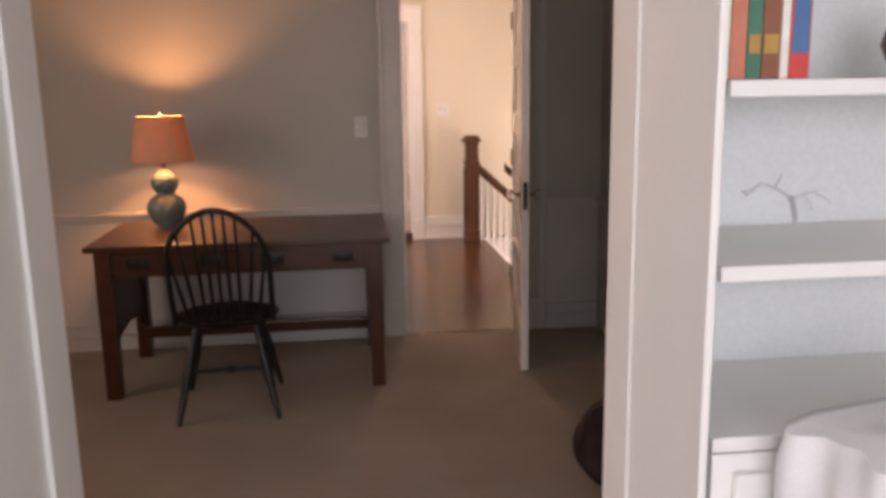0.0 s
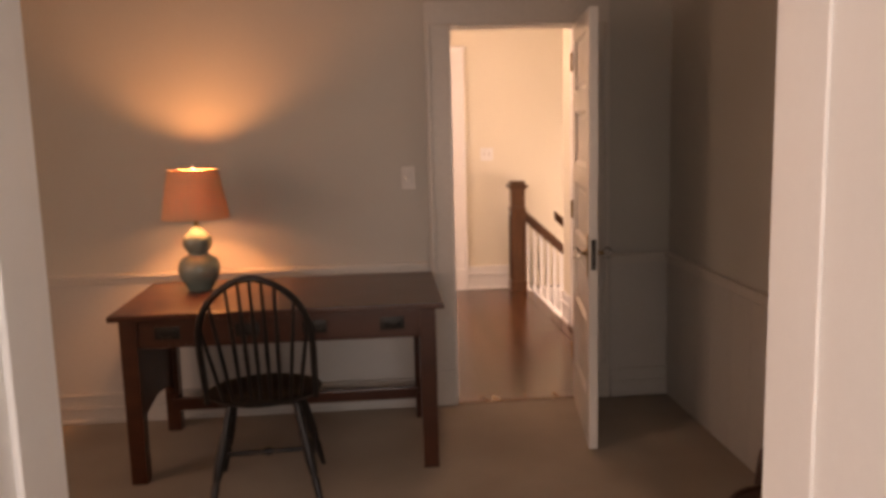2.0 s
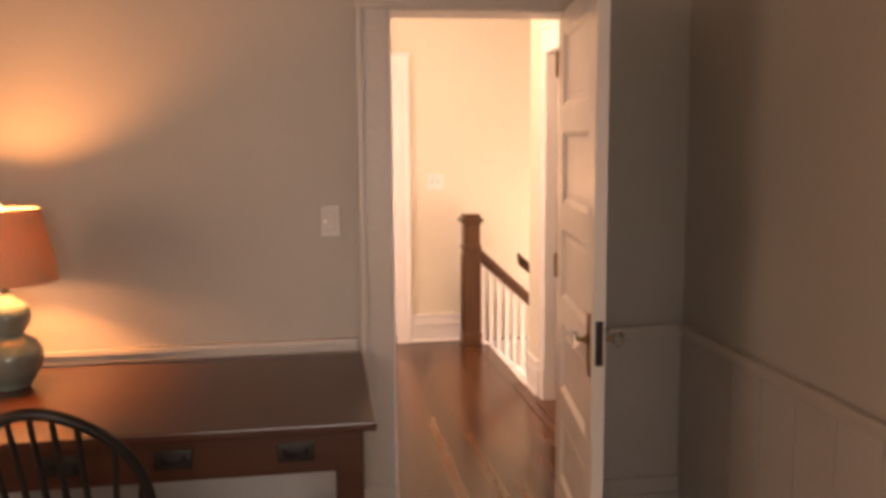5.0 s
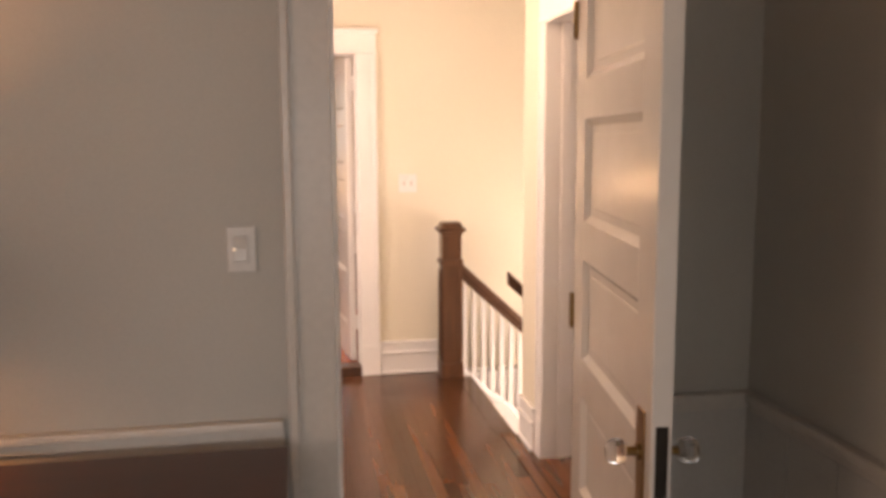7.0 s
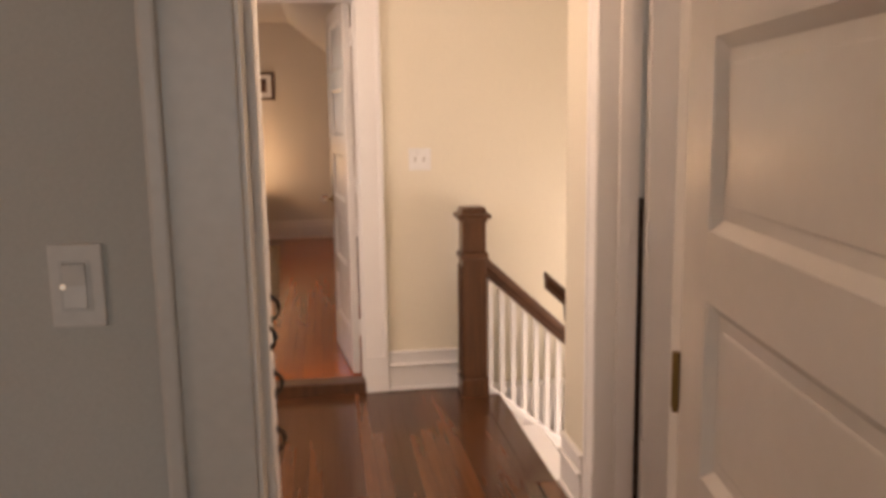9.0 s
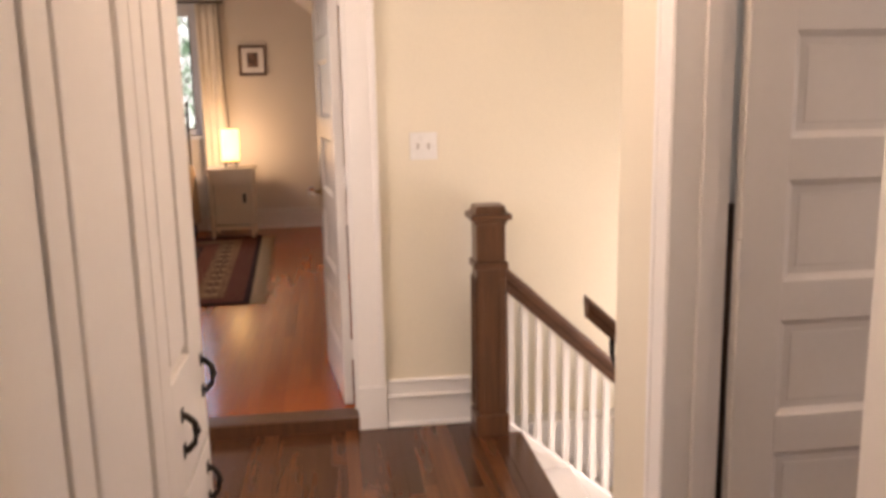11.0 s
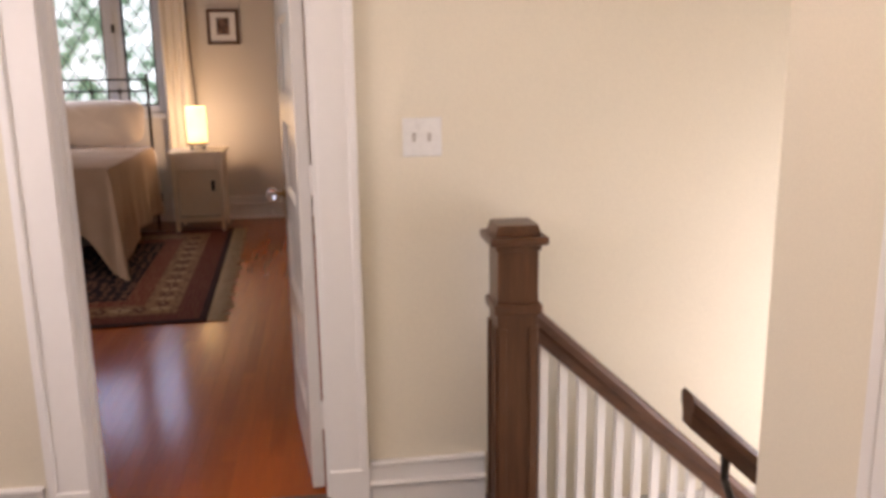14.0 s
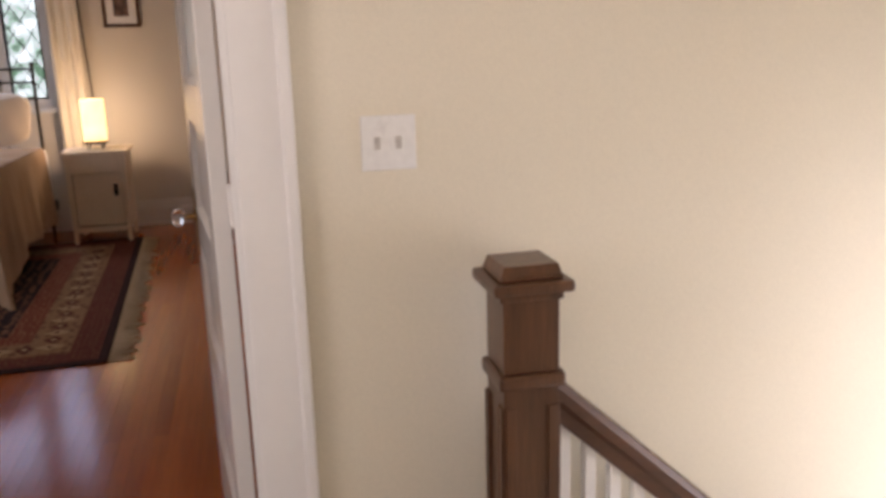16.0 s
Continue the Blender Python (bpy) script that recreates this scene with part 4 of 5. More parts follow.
def balustrade():
    root = tagged(new("stair_balustrade"), "white baluster stair railing with a dark walnut handrail", "railing")
    tagged(sloped(Shape(), 1.602, 3.45, 0.752, RAIL_SLOPE, RAIL_PROFILE, BAL_Y).done("handrail", RAIL_WOOD, root), "dark walnut moulded handrail")
    foot = [(-0.028, -0.045), (0.028, -0.045), (0.028, -0.008), (0.020, 0.0), (-0.020, 0.0), (-0.028, -0.008)]
    sloped(Shape(), 1.602, 3.45, 0.065, FOOT_SLOPE, foot, BAL_Y).done("bottom_rail", TRIM, root)
    x = 1.632
    while x < 3.4:
        lo, hi = 0.065 + FOOT_SLOPE * (x - 1.602) - 0.02, 0.752 + RAIL_SLOPE * (x - 1.602) - 0.095
        Shape().box(x - 0.0135, BAL_Y - 0.0135, lo, x + 0.0135, BAL_Y + 0.0135, hi, 0.002).done("baluster", TRIM, root)
        x += 0.0625
    s = sloped(Shape(), 1.602, 3.45, 0.022, FOOT_SLOPE, [(-0.018, -0.40), (0.018, -0.40), (0.018, 0.0), (-0.018, 0.0)], BAL_Y)
    tagged(s.done("stringer", TRIM, root), "white painted sloping stringer")


balustrade()


def staircase():
    root = setting(new("staircase"), "white painted wooden stair treads and risers going down", "stairs")
    for k in range(9):
        x, z = STAIR_X + k * RUN, -(k + 1) * RISE
        Shape().box(x - 0.004 + (0 if k else 0.03), 6.40, z - 0.03, x + RUN + 0.03, BAL_Y - 0.02, z, 0.008).done("tread", TRIM, root)
        Shape().box(x, 6.40, z, x + 0.016, BAL_Y - 0.02, z + RISE - 0.03).done("riser", TRIM, root)
    setting(Shape().box(STAIR_X - 0.09, 6.26, -0.032, STAIR_X + 0.022, BAL_Y - 0.02, 0.001, 0.008).done("landing_nosing", PLANK_DARK), "dark rounded floor nosing above the stairs", "nosing")

    setting(Shape().box(1.655, 5.89, -0.03, WX0 + 0.02, 6.262, 0.0, 0.003).box(1.655, 5.14, -0.03, WX1 + 0.03, 5.89, 0.010, 0.004).box(1.601, LAND_Y - 0.05, -0.011, 1.6545, 6.258, 0.0, 0.001).done("threshold", PLANK_DARK), "dark wooden threshold under the side room doorway", "threshold")


staircase()
setting(Shape().box(1.602, 7.43, -0.34, 3.6, FAR_Y, -0.02, 0.004).box(1.602, 7.415, -0.02, 3.6, FAR_Y, 0.012, 0.006).done("wall_ledge", TRIM), "white painted ledge along the wall behind the balusters", "trim")
setting(box("stair_bottom", PLANK_DARK, 1.5, 6.0, -2.75, 3.8, FAR_Y2, -2.6), "dark floor at the foot of the stairs", "floor")


def wall_handrail():
    root = tagged(new("wall_handrail"), "dark walnut wall handrail descending on iron brackets", "handrail")
    prof = [(-0.020, -0.075), (0.020, -0.075), (0.022, -0.045), (0.030, -0.034), (0.030, -0.014), (0.018, 0.0), (-0.018, 0.0), (-0.030, -0.014), (-0.030, -0.034), (-0.022, -0.045)]
    sloped(Shape(), 1.696, 3.3, 0.822, RAIL_SLOPE, prof, 6.515).done("rail", RAIL_WOOD, root)
    for x in (1.785, 2.6, 3.2):
        z = 0.822 + RAIL_SLOPE * (x - 1.696) - 0.075
        s = Shape().tube([(x, 6.515, z + 0.004), (x, 6.512, z - 0.045), (x, 6.48, z - 0.075), (x, 6.405, z - 0.085)], [0.010, 0.008, 0.008, 0.009], 8)
        s.rod((x, 6.40, z - 0.085), (x, 6.408, z - 0.085), 0.026)
        tagged(s.done("bracket", IRON, root, smooth=True), "dark iron bracket")


wall_handrail()


def linen_cabinet():
    root = tagged(new("linen_cabinet"), "tall white built-in linen cabinet with dark iron pulls", "cabinet")
    x0, x1, y0, y1 = -0.02, 0.585, 4.585, 5.775
    Shape().box(x0, y0, 0.0, x1, y1, 2.45, 0.003).done("body", TRIM, root)
    s = Shape().box(x1, y0, 0, x1 + 0.016, y0 + 0.05, 2.45, 0.003).box(x1, y1 - 0.028, 0, x1 + 0.016, y1, 2.45, 0.003).box(x1, y0 + 0.05, 2.38, x1 + 0.016, y1 - 0.028, 2.45, 0.003)
    s.box(x1, y0 + 0.05, 0.0, x1 + 0.010, y1 - 0.028, 0.09, 0.002)
    s.done("face_frame", TRIM, root)

    def door(a, c, z0_, z1_, w=0.075, w2=0.075, foot=0.1):
        s = Shape()
        s.box(x1 + 0.002, a, z0_, x1 + 0.021, a + w, z1_, 0.003).box(x1 + 0.002, c - w2, z0_, x1 + 0.021, c, z1_, 0.003)
        s.box(x1 + 0.002, a + w, z0_, x1 + 0.021, c - w2, z0_ + foot, 0.002).box(x1 + 0.002, a + w, z1_ - w, x1 + 0.021, c - w2, z1_, 0.002)
        s.box(x1 + 0.002, a + w, z0_ + foot, x1 + 0.006, c - w2, z1_ - w)
        s.box(x1 + 0.004, a + w + 0.024, z0_ + foot + 0.024, x1 + 0.019, c - w2 - 0.024, z1_ - w - 0.024, 0.006)
        return s.done("cabinet_door", TRIM, root)

    def pull(parent, y, z):
        x = x1 + 0.021
        s = Shape().tube([(x - 0.002, y, z + 0.034), (x + 0.010, y, z + 0.032), (x + 0.021, y + 0.004, z + 0.018), (x + 0.024, y + 0.005, z), (x + 0.019, y + 0.002, z - 0.020), (x + 0.008, y, z - 0.032), (x - 0.002, y, z - 0.032)],
                         [0.009, 0.006, 0.006, 0.008, 0.006, 0.006, 0.009], 8)
        s.box(x, y - 0.011, z + 0.022, x + 0.003, y + 0.011, z + 0.048, 0.002).box(x, y - 0.011, z - 0.046, x + 0.003, y + 0.011, z - 0.020, 0.002)
        tagged(s.done("pull", IRON, parent, smooth=True), "dark iron curved pull")
    door(4.872, 5.322, 0.77, 2.37, foot=0.07)
    Shape().box(x1, y0 + 0.05, 0.77, x1 + 0.016, 4.868, 2.38, 0.002).done("filler", TRIM, root)
    d2 = door(5.327, y1 - 0.032, 0.77, 2.37, 0.075, 0.155, 0.22)
    pull(d2, 5.468, 0.875)
    pull(d2, 5.705, 0.905)
    for z0_, z1_ in ((0.585, 0.755), (0.40, 0.575), (0.10, 0.39)):
        d = Shape().box(x1 + 0.002, y0 + 0.055, z0_, x1 + 0.021, y1 - 0.032, z1_, 0.004).done("drawer", TRIM, root)
        for y in (4.95, 5.69):
            pull(d, y, (z0_ + z1_) / 2)


linen_cabinet()


# glowing lamp out of view, added as a source for the landing fill
def added_ceiling_light():
    root = tagged(new("added_ceiling_lamp"), "unseen round opal ceiling lamp, added to light the landing", "ceiling lamp")
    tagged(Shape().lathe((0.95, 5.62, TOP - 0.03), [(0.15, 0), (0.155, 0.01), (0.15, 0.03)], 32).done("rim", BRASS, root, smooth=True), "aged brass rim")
    glow = glowing("added_lamp_glow", (1.0, 0.82, 0.6), 3.0)
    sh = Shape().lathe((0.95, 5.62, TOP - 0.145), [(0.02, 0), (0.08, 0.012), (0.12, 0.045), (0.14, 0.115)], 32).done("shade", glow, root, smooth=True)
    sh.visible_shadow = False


added_ceiling_light()


# ---- guest room ----
def lattice_window():
    root = setting(new("window_guest_room"), "blue-white casement window with diamond lead lattice panes", "window")
    y = END_Y
    s = Shape().box(-1.50, y + 0.02, 1.08, -1.44, y + 0.11, 2.36, 0.004).box(-0.51, y + 0.02, 1.08, -0.46, y + 0.11, 2.36, 0.004)
    s.box(-1.44, y + 0.02, 1.08, -0.51, y + 0.11, 1.14, 0.004).box(-1.44, y + 0.02, 2.30, -0.51, y + 0.11, 2.36, 0.004)
    s.box(-0.945, y + 0.012, 1.14, -0.785, y + 0.10, 2.30, 0.006).box(-0.885, y - 0.002, 1.14, -0.845, y + 0.014, 2.30, 0.004)
    s.box(-1.56, y - 0.018, 1.06, -1.485, y, 2.40, 0.004).box(-0.475, y - 0.018, 1.06, -0.40, y, 2.40, 0.004).box(-1.56, y - 0.02, 2.36, -0.40, y, 2.46, 0.004)
    s.done("frame", GUEST_TRIM, root)
    Shape().box(-1.60, y - 0.06, 1.035, -0.38, y + 0.02, 1.07, 0.006).done("sill", GUEST_TRIM, root)
    lead = Shape()
    for x0, x1 in ((-1.44, -0.945), (-0.785, -0.51)):
        z0, z1 = 1.14, 2.30
        lead.box(x0, y + 0.045, z0, x0 + 0.018, y + 0.07, z1).box(x1 - 0.018, y + 0.045, z0, x1, y + 0.07, z1).box(x0, y + 0.045, z0, x1, y + 0.07, z0 + 0.018)
        k = 205 / 135
        n = -20
        while n < 40:
            for sgn in (1, -1):
                c = n * 0.205 * 0.5 * 2
                pts = []
                for x in (x0, x1):
                    pts.append((x, z0 + c + sgn * k * (x - x0)))
                (xa, za), (xb, zb) = pts
                lo, hi = z0, z1
                ta, tb = 0.0, 1.0
                dz = zb - za
                t0, t1 = sorted(((lo - za) / dz, (hi - za) / dz))
                ta, tb = max(ta, t0), min(tb, t1)
                if tb - ta > 0.02:
                    lead.rod((xa + ta * (xb - xa), y + 0.058, za + ta * dz), (xa + tb * (xb - xa), y + 0.058, za + tb * dz), 0.0042, seg=6)
            n += 1
        pane = Shape().box(x0, y + 0.0555, z0, x1, y + 0.0605, z1).done("pane", PANE, root)
        pane.visible_shadow = False
    tagged(lead.done("lead_lattice", IRON, root), "dark lead lattice")
    s = Shape().box(-0.868, y - 0.014, 1.80, -0.838, y - 0.002, 1.87, 0.003).tube([(-0.853, y - 0.014, 1.835), (-0.853, y - 0.035, 1.835), (-0.853, y - 0.038, 1.80)], 0.006, 8)
    tagged(s.done("latch", IRON, root), "dark iron casement latch")


lattice_window()


def garden_backdrop():
    m = bpy.data.materials.new("garden_light")
    m.use_nodes = True
    nt = m.node_tree
    p = nt.nodes["Principled BSDF"]
    p.inputs["Base Color"].default_value = (0, 0, 0, 1)
    leaves = ramp_of(nt, noise_of(nt, 3.7, 6), (0.07, 0.14, 0.08), (0.80, 0.90, 0.88), 0.40, 0.66)
    tc, sep = nt.nodes.new("ShaderNodeTexCoord"), nt.nodes.new("ShaderNodeSeparateXYZ")
    nt.links.new(tc.outputs["Object"], sep.inputs["Vector"])
    height = nt.nodes.new("ShaderNodeMapRange")
    height.inputs["From Min"].default_value, height.inputs["From Max"].default_value = 3.3, 4.6
    nt.links.new(sep.outputs["Z"], height.inputs["Value"])
    open_sky = nt.nodes.new("ShaderNodeMix")
    open_sky.data_type = "RGBA"
    nt.links.new(height.outputs["Result"], open_sky.inputs["Factor"])
    nt.links.new(leaves, open_sky.inputs["A"])
    open_sky.inputs["B"].default_value = (0.95, 1.12, 1.50, 1)
    nt.links.new(open_sky.outputs["Result"], p.inputs["Emission Color"])
    p.inputs["Emission Strength"].default_value = 3.1
    ob = Shape().sheet(2, 2, lambda u, v: (-14 + 20 * u, 21.0, -4 + 14 * v)).done("backdrop", m)
    setting(ob, "blurred sunlit garden foliage beyond the window", "backdrop")


garden_backdrop()


def iron_bed():
    root = tagged(new("bed"), "made bed with a dark iron headboard and oatmeal cover", "bed")
    x0, x1, y0, y1 = -2.02, -0.475, 10.90, 12.88
    Shape().box(x0 + 0.03, y0 + 0.06, 0.36, x1 - 0.03, y1 - 0.05, 0.78, 0.06).done("mattress", COTTON, root, smooth=True)
    s = Shape().box(x0 + 0.02, y0 + 0.05, 0.28, x1 - 0.02, y0 + 0.08, 0.36, 0.003).box(x0 + 0.02, y0 + 0.08, 0.28, x0 + 0.05, y1, 0.36, 0.003).box(x1 - 0.05, y0 + 0.08, 0.28, x1 - 0.02, y1, 0.36, 0.003)
    for x in (x0 + 0.04, x1 - 0.04):
        s.rod((x, y0 + 0.08, GUEST_Z), (x, y0 + 0.08, 0.30), 0.018)
    tagged(s.done("bed_frame", IRON, root), "dark iron side rails and legs")
    s = Shape()
    yb = y1 + 0.02
    for x in (x0 + 0.02, x1 - 0.085):
        s.rod((x, yb, GUEST_Z), (x, yb, 1.405), 0.014).lathe((x, yb, 1.405), [(0.014, 0), (0.020, 0.012), (0.016, 0.026), (0.006, 0.034)], 12)
    for z in (1.385, 1.285):
        s.rod((x0 + 0.02, yb, z), (x1 - 0.085, yb, z), 0.009)
    for k in range(1, 6):
        x = x0 + 0.02 + (x1 - x0 - 0.105) * k / 6
        s.rod((x, yb, 0.5), (x, yb, 1.285 if k % 2 else 1.385), 0.006)
        s.lathe((x, yb, 1.262), [(0.007, 0), (0.020, 0.010), (0.022, 0.022), (0.018, 0.036), (0.007, 0.046)], 10)
    tagged(s.done("headboard", IRON, root, smooth=True), "dark iron rail headboard")

    hem, flank, high = 0.44, 0.56, 0.818

    def cover(u, v):
        # one cloth laid over the mattress; past the edges it falls, and bunches at the foot corner
        a = x0 - flank + u * (x1 - x0 + 2 * flank)
        c = y0 - hem + v * (y1 - 0.40 - y0 + hem)
        right, left, foot = max(0.0, a - x1), max(0.0, x0 - a), max(0.0, y0 - c)
        side = max(right, left)
        r, th = math.hypot(side, foot), math.atan2(foot, side) if side + foot > 0 else 0.0
        s2 = math.sin(2 * th) ** 1.2
        along = (c - y0) if foot == 0 else 0.0
        across = min(x1 - a, a - x0) if side == 0 else 0.0
        bunch = 0.29 * max(0.0, 1 - across / 0.22) ** 1.4 * max(0.0, 1 - along / 0.55)
        ripple = 0.022 * (math.cos(13 * along) - 1) + 0.016 * (math.cos(15 * across) - 1) + 0.006 * math.sin(41 * along + 29 * across)
        fall = max(side / flank, foot / hem)
        out = fall * (0.052 + ripple + 0.10 * s2 - 0.030 * math.sin(4 * th) ** 2 - 0.016 * math.sin(8 * th) ** 2)
        way = 1 if right > 0 else -1
        x = min(max(a, x0), x1) + way * (0.012 * min(1, side * 20) + out * math.cos(th) * (side > 0))
        y = max(c, y0) - 0.012 * min(1, foot * 20) - out * math.sin(th) * (1 + 0.5 * s2)
        z = high - fall * (flank * math.cos(th) ** 2 + hem * math.sin(th) ** 2 + bunch) if r > 0 else high
        if r == 0:
            z += 0.005 * math.sin(9 * a + 4 * c) * math.sin(7 * c) + 0.012 * math.sin(math.pi * (a - x0) / (x1 - x0))
        return (x, y, max(z, GUEST_Z + 0.024))
    ob = Shape().sheet(110, 110, cover).done("bed_cover", LINEN, root, smooth=True)
    ob.modifiers.new("thick", "SOLIDIFY").thickness = 0.010
    return root


iron_bed()


def pillow(name, m, sx, sy, sz, mat, label):
    def skin(u, v):
        a, c = 2 * math.pi * u, math.pi * (v - 0.5)
        e = 0.45
        def pw(q):
            return math.copysign(abs(q) ** e, q)
        x, y = sx * pw(math.cos(c)) * pw(math.cos(a)), sy * pw(math.cos(c)) * pw(math.sin(a))
        z = sz * math.sin(c) * (1 - 0.55 * max(abs(x) / sx, abs(y) / sy) ** 3)
        return (x, y, z + 0.006 * math.sin(31 * x + 17 * y))
    s = Shape().sheet(48, 24, skin)
    bmesh.ops.remove_doubles(s.b, verts=s.b.verts, dist=0.001)
    ob = s.done(name, mat, smooth=True)
    ob.matrix_basis = m
    return tagged(ob, label, "pillow", "pillows on the bed")


pillow("pillow", pose(-1.00, 12.66, 1.02, 62, 0, 0), 0.44, 0.22, 0.09, PILLOW, "plump ivory pillow leaning on the iron headboard")
pillow("pillow", pose(-1.73, 12.66, 1.02, 62, 0, 0), 0.28, 0.22, 0.09, PILLOW, "plump ivory pillow leaning on the iron headboard")
pillow("pillow", pose(-1.42, 12.42, 0.93, 58, 0, 8), 0.20, 0.13, 0.06, LINEN, "small oatmeal cushion against the pillows")

NIGHT_PAINT = material("ivory_nightstand_paint", (0.78, 0.69, 0.55), (0.83, 0.74, 0.60), 0.45, 3, 60, 0.06)


def night_table():
    root = tagged(new("nightstand"), "small ivory painted nightstand with a drawer and cupboard", "nightstand")
    x0, x1, y0, y1, z0 = -0.335, 0.095, 12.46, 12.86, GUEST_Z + 0.008
    Shape().box(x0 - 0.025, y0 - 0.02, 0.745, x1 + 0.025, y1 + 0.02, 0.770, 0.005).done("top", NIGHT_PAINT, root)
    for x in (x0, x1 - 0.04):
        for y in (y0, y1 - 0.04):
            Shape().prism([(x + 0.006, z0), (x + 0.034, z0), (x + 0.04, 0.745), (x, 0.745)], "y", y, y + 0.04).done("leg", NIGHT_PAINT, root)
    s = Shape().box(x0 + 0.04, y0 + 0.006, 0.60, x1 - 0.04, y0 + 0.022, 0.745).box(x0 + 0.006, y0 + 0.04, 0.17, x0 + 0.02, y1 - 0.04, 0.745).box(x1 - 0.02, y0 + 0.04, 0.17, x1 - 0.006, y1 - 0.04, 0.745)
    s.box(x0 + 0.04, y0 + 0.02, 0.165, x1 - 0.04, y1 - 0.01, 0.185).box(x0 + 0.04, y1 - 0.02, 0.185, x1 - 0.04, y1 - 0.008, 0.745).box(x0 + 0.04, y0 + 0.004, 0.15, x1 - 0.04, y0 + 0.02, 0.19, 0.002)
    s.done("case", NIGHT_PAINT, root)
    Shape().box(x0 + 0.05, y0 - 0.002, 0.612, x1 - 0.05, y0 + 0.008, 0.735, 0.003).done("drawer", NIGHT_PAINT, root)
    d = Shape().box(x0 + 0.045, y0 + 0.035, 0.20, x1 - 0.045, y0 + 0.050, 0.595, 0.003).done("cupboard_door", NIGHT_PAINT, root)
    s = Shape().box(x1 - 0.105, y0 + 0.027, 0.42, x1 - 0.075, y0 + 0.036, 0.51, 0.003).rod((x1 - 0.09, y0 + 0.027, 0.465), (x1 - 0.09, y0 + 0.010, 0.465), 0.008)
    tagged(s.done("latch", IRON, d), "dark iron latch")


night_table()


def cylinder_lamp():
    root = tagged(new("bedside_lamp"), "glowing cylindrical paper lamp on a small dark stand", "lamp")
    c = (-0.12, 12.64)
    s = Shape()
    for k in range(4):
        a = math.pi / 4 + k * math.pi / 2
        s.rod((c[0] + 0.072 * math.cos(a), c[1] + 0.072 * math.sin(a), 0.770), (c[0] + 0.078 * math.cos(a), c[1] + 0.078 * math.sin(a), 0.835), 0.005)
    s.lathe((c[0], c[1], 0.818), [(0.086, 0), (0.089, 0.004), (0.089, 0.014), (0.086, 0.018)], 32)
    tagged(s.done("stand", IRON, root, smooth=True), "dark iron stand")
    m = bpy.data.materials.new("lit_paper_shade")
    m.use_nodes = True
    nt = m.node_tree
    p = nt.nodes["Principled BSDF"]
    p.inputs["Base Color"].default_value = (0.85, 0.72, 0.48, 1)
    nt.links.new(ramp_of(nt, noise_of(nt, 9, 3), (1.0, 0.62, 0.22), (1.0, 0.74, 0.36)), p.inputs["Emission Color"])
    p.inputs["Emission Strength"].default_value = 3.4
    sh = Shape().lathe((c[0], c[1], 0), [(0.084, 0.836), (0.086, 0.99), (0.084, 1.145)], 40, False).done("shade", m, root, smooth=True)
    sh.visible_shadow = False
    tagged(sh, "glowing cream paper cylinder shade")


cylinder_lamp()


def framed_picture():
    root = tagged(new("picture_frame"), "small dark wooden framed print with a white mat", "picture")
    x0, x1, z0, z1, y = -0.025, 0.258, 1.688, 2.0, END_Y
    s = Shape().box(x0, y - 0.022, z0, x0 + 0.026, y, z1, 0.003).box(x1 - 0.026, y - 0.022, z0, x1, y, z1, 0.003).box(x0 + 0.026, y - 0.022, z0, x1 - 0.026, y, z0 + 0.026, 0.003).box(x0 + 0.026, y - 0.022, z1 - 0.026, x1 - 0.026, y, z1, 0.003)
    s.done("frame", RAIL_WOOD, root)
    Shape().box(x0 + 0.026, y - 0.012, z0 + 0.026, x1 - 0.026, y - 0.004, z1 - 0.026).done("mat", COTTON, root)
    art = material("dark_print", (0.03, 0.02, 0.02), (0.22, 0.13, 0.10), 0.5, 22, 90, 0.0)
    tagged(Shape().box(x0 + 0.085, y - 0.0145, z0 + 0.085, x1 - 0.085, y - 0.011, z1 - 0.075).done("print", art, root), "dark brown print")


framed_picture()


def hanging_curtain():
    def cloth(u, v):
        x = -0.425 + 0.22 * u
        return (x, END_Y - 0.075 - 0.012 * math.sin(u * 19) - 0.010 * math.sin(u * 7 + v * 2), 0.12 + 2.30 * v)
    ob = Shape().sheet(60, 12, cloth).done("curtain", CURTAIN, smooth=True)
    ob.modifiers.new("thick", "SOLIDIFY").thickness = 0.004
    tagged(ob, "cream curtain hanging in folds beside the window", "curtain")
    s = Shape().rod((-1.62, END_Y - 0.085, 2.43), (-0.16, END_Y - 0.085, 2.43), 0.011).lathe((-0.16, END_Y - 0.085, 2.418), [(0.012, 0), (0.020, 0.006), (0.020, 0.018), (0.012, 0.024)], 10)
    s.box(-0.20, END_Y - 0.085, 2.42, -0.185, END_Y, 2.44).box(-1.6, END_Y - 0.085, 2.42, -1.585, END_Y, 2.44)
    tagged(s.done("curtain_rod", IRON, smooth=True), "dark iron curtain rod above the window", "curtain rod")
    cord = Shape().tube([(-0.205, END_Y - 0.03, 2.50), (-0.20, END_Y - 0.05, 2.1), (-0.185, END_Y - 0.06, 1.6), (-0.160, END_Y - 0.10, 1.15), (-0.13, END_Y - 0.16, 0.80), (-0.14, END_Y - 0.15, 0.774)], 0.005, 8)
    tagged(cord.done("lamp_cord", IRON, smooth=True), "thin dark cord hanging down to the bedside lamp", "cord")


hanging_curtain()
stop = Shape().rod((0.47, END_Y - 0.026, 0.12), (0.47, END_Y - 0.085, 0.12), 0.008).lathe((0.47, END_Y - 0.10, 0.105), [(0.006, 0), (0.018, 0.008), (0.020, 0.016), (0.014, 0.028)], 10)
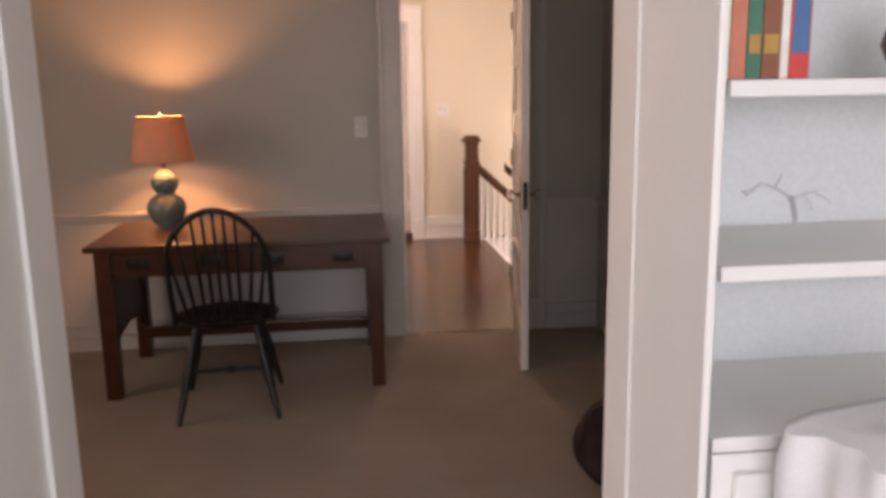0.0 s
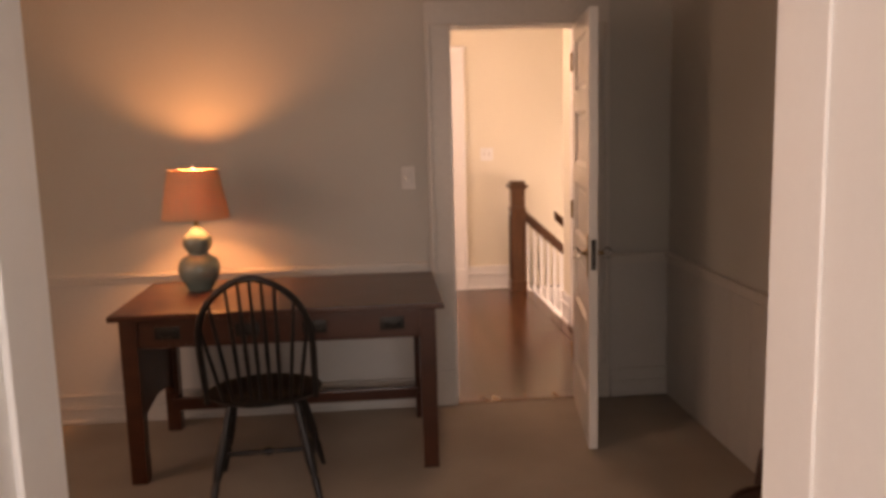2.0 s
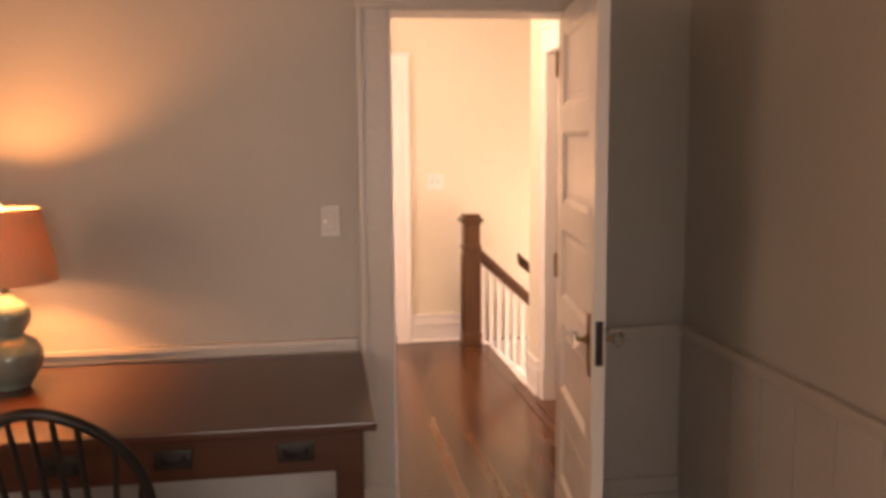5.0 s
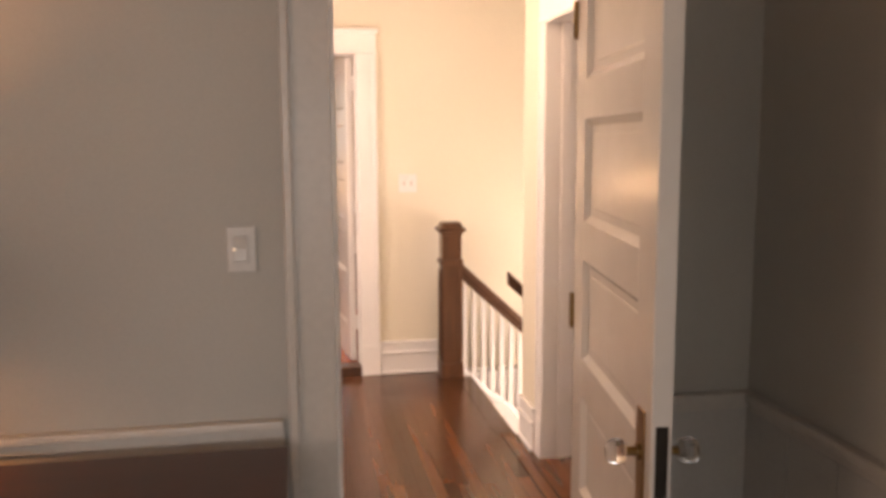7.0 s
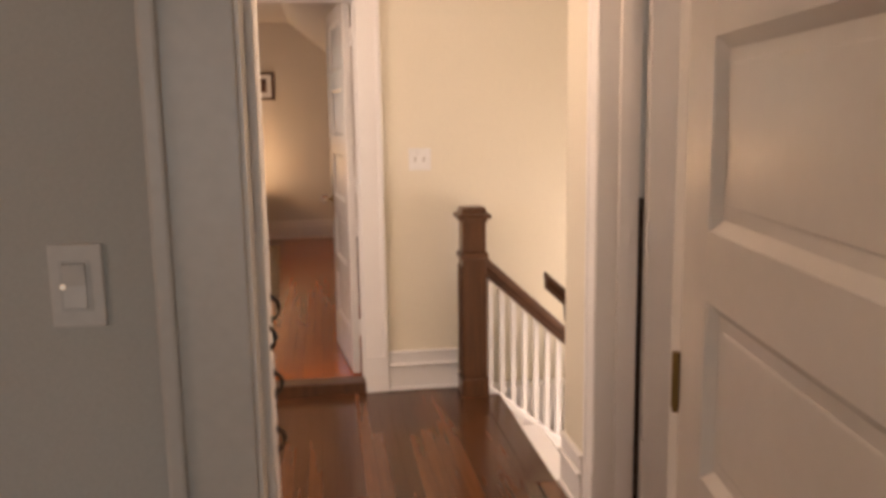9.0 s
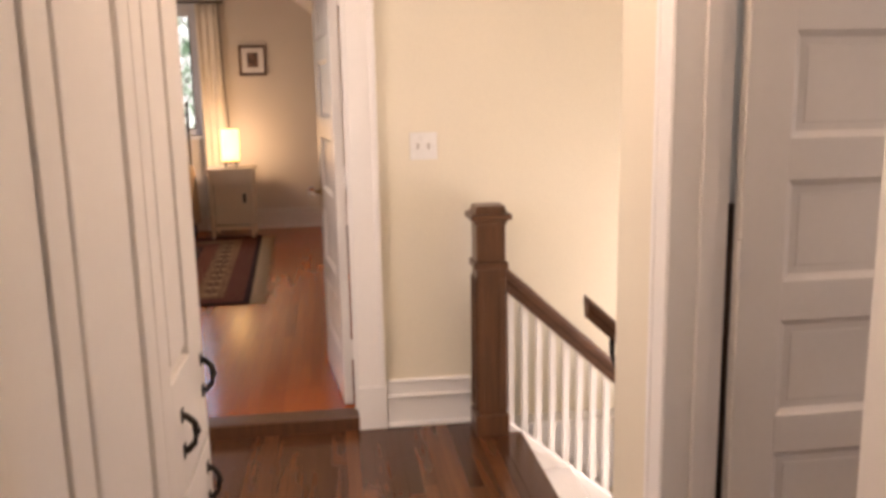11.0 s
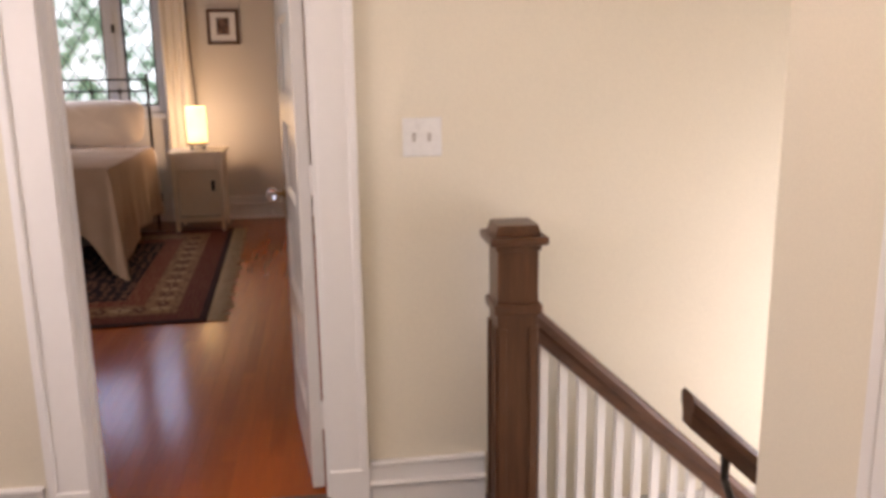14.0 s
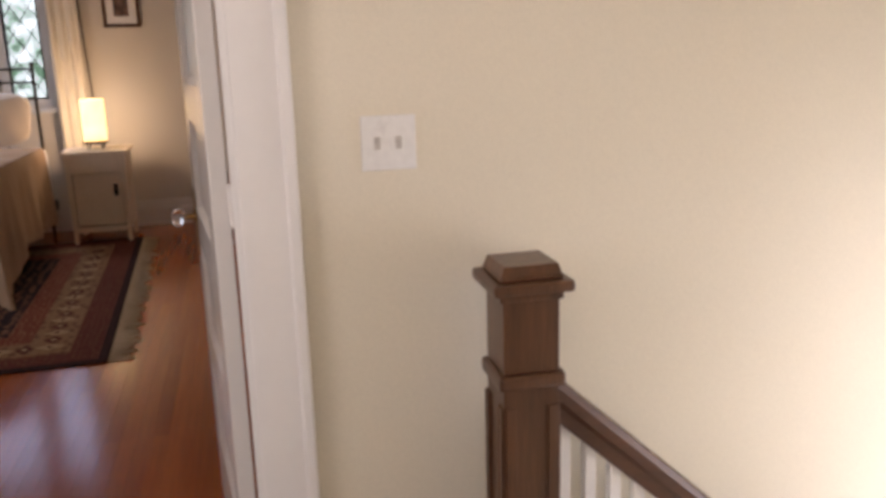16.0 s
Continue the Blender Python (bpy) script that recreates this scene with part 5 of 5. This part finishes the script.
tagged(stop.done("door_stop", PLASTIC, smooth=True), "small pale door stop on the baseboard", "door stop")


# ---- rug ----
def woven(name, ground, motif, scale, size=0.42):
    m = bpy.data.materials.new(name)
    m.use_nodes = True
    nt = m.node_tree
    p = nt.nodes["Principled BSDF"]
    tc, vo = nt.nodes.new("ShaderNodeTexCoord"), nt.nodes.new("ShaderNodeTexVoronoi")
    vo.inputs["Scale"].default_value = scale
    vo.inputs["Randomness"].default_value = 0.55
    nt.links.new(tc.outputs["Object"], vo.inputs["Vector"])
    pat = ramp_of(nt, vo.outputs["Distance"], motif, ground, size - 0.08, size + 0.02)
    nt.links.new(mixed(nt, pat, ramp_of(nt, noise_of(nt, 180, 4), (0.7, 0.7, 0.7), (1.1, 1.1, 1.1)), 1.0), p.inputs["Base Color"])
    p.inputs["Roughness"].default_value = 0.95
    p.inputs["Specular IOR Level"].default_value = 0.1
    bp = nt.nodes.new("ShaderNodeBump")
    bp.inputs["Strength"].default_value, bp.inputs["Distance"].default_value = 0.6, 0.003
    nt.links.new(noise_of(nt, 240, 3), bp.inputs["Height"])
    nt.links.new(bp.outputs["Normal"], p.inputs["Normal"])
    return m


def oriental_rug():
    root = tagged(new("rug"), "patterned oriental rug in maroon, navy and tan with fringe", "rug")
    w, l = 1.86, 2.86
    bands = [("edge_band", woven("rug_dark_edge", (0.035, 0.018, 0.018), (0.06, 0.03, 0.028), 30)),
             ("outer_border", woven("rug_maroon", (0.14, 0.046, 0.036), (0.22, 0.11, 0.07), 34, 0.30)),
             ("main_border", woven("rug_tan", (0.29, 0.175, 0.10), (0.12, 0.055, 0.040), 17, 0.30)),
             ("inner_border", woven("rug_rust", (0.20, 0.065, 0.045), (0.33, 0.20, 0.12), 30, 0.30)),
             ("field", woven("rug_navy_field", (0.030, 0.022, 0.026), (0.24, 0.13, 0.09), 17, 0.36))]
    inset = [0.0, 0.045, 0.19, 0.40, 0.53]
    for k, (nm, mat) in enumerate(bands):
        a = inset[k]
        z = 0.010 + 0.0004 * k
        if k == 4:
            Shape().box(-w + a, a, 0.0, -a, l - a, z).done(nm, mat, root)
        else:
            c = inset[k + 1]
            s = Shape().box(-w + a, a, 0, -a, c, z).box(-w + a, l - c, 0, -a, l - a, z).box(-w + a, c, 0, -w + c, l - c, z).box(-c, c, 0, -a, l - c, z)
            s.done(nm, mat, root)
    # blossoms and leaves woven along the main border
    cream, rust = woven("rug_cream_motif", (0.47, 0.34, 0.20), (0.38, 0.26, 0.15), 60), woven("rug_dark_motif", (0.10, 0.035, 0.03), (0.15, 0.06, 0.045), 60)
    petals, leaves = Shape(), Shape()
    mid, n = 0.295, 0
    spots = [(-mid, 0.30 + k * 0.113, 0) for k in range(21)] + [(-mid - 0.115 * k, mid, 1) for k in range(1, 13)]
    for px, py, turned in spots:
        n += 1
        a, c = (0.052, 0.034) if n % 2 else (0.034, 0.050)
        ring = [(px + a * (1 + 0.22 * math.cos(4 * w)) * math.cos(w), py + c * (1 + 0.22 * math.cos(4 * w)) * math.sin(w)) for w in (2 * math.pi * k / 16 for k in range(16))]
        (petals if n % 2 else leaves).prism(ring, "z", 0.010, 0.0122)
        core = [(px + 0.016 * math.cos(2 * math.pi * k / 8), py + 0.016 * math.sin(2 * math.pi * k / 8)) for k in range(8)]
        (leaves if n % 2 else petals).prism(core, "z", 0.0122, 0.0130)
    petals.done("cream_motifs", cream, root)
    leaves.done("dark_motifs", rust, root)
    rnd = random.Random(7)
    s = Shape()
    FR = material("rug_fringe", (0.46, 0.36, 0.23), (0.56, 0.45, 0.31), 0.95, 20, 200, 0.3, spec=0.1)
    y = 0.01
    while y < l - 0.01:
        dx, dy = 0.105 + 0.010 * math.sin(y * 26) + rnd.uniform(-0.02, 0.025), 0.014 * math.sin(y * 19) + rnd.uniform(-0.018, 0.018)
        s.prism([(0.0, y - 0.006), (0.0, y + 0.006), (dx, y + dy + 0.004), (dx, y + dy - 0.004)], "z", 0.001, 0.006)
        y += 0.0115
    tagged(s.done("fringe", FR, root), "cream knotted fringe")
    root.matrix_basis = pose(0.285, 9.715, GUEST_Z + 0.001, 0, 0, 2.6)


oriental_rug()


# ---- floor boards ----
def boards(parent, mat, x0, x1, y0, y1, z, wide, seed, name="plank"):
    """Strips along y in staggered lengths, each a board of its own with eased edges."""
    rnd = random.Random(seed)
    meshes = {}
    x = x0
    while x < x1 - 0.01:
        w = min(wide, x1 - x)
        y = y0
        first = True
        while y < y1 - 0.001:
            step = rnd.choice((0.9, 1.2, 1.8, 2.4)) * (rnd.choice((0.35, 0.7, 1.0)) if first else 1)
            first = False
            ye = min(y + step, y1)
            if y1 - ye < 0.2:
                ye = y1
            key = (round(w, 3), round(ye - y, 3))
            if key not in meshes:
                s = Shape().box(0.0001, 0.0001, -0.012, w - 0.0001, ye - y - 0.0001, 0.0)
                top = [e for e in s.b.edges if all(abs(v.co.z) < 1e-6 for v in e.verts)]
                bmesh.ops.bevel(s.b, geom=top, offset=0.0005, segments=1, affect="EDGES")
                me = bpy.data.meshes.new(name)
                bmesh.ops.recalc_face_normals(s.b, faces=s.b.faces)
                s.b.to_mesh(me)
                s.b.free()
                me.materials.append(mat)
                meshes[key] = me
            ob = new(name, meshes[key])
            ob.location = (x, y, z)
            ob.parent = parent
            y = ye
        x += w


boards(sub, PLANK_DARK, 0.50, 1.60, LAND_Y - 0.08, FAR_Y + 0.0, 0.0, 0.0575, 11)
boards(sub, PLANK_DARK, -0.75, 0.50, 5.70, FAR_Y + 0.0, 0.0, 0.0575, 12)
boards(sub2, PLANK_AMBER, -1.10, 1.72, FAR_Y + 0.10, END_Y, GUEST_Z, 0.0575, 13)
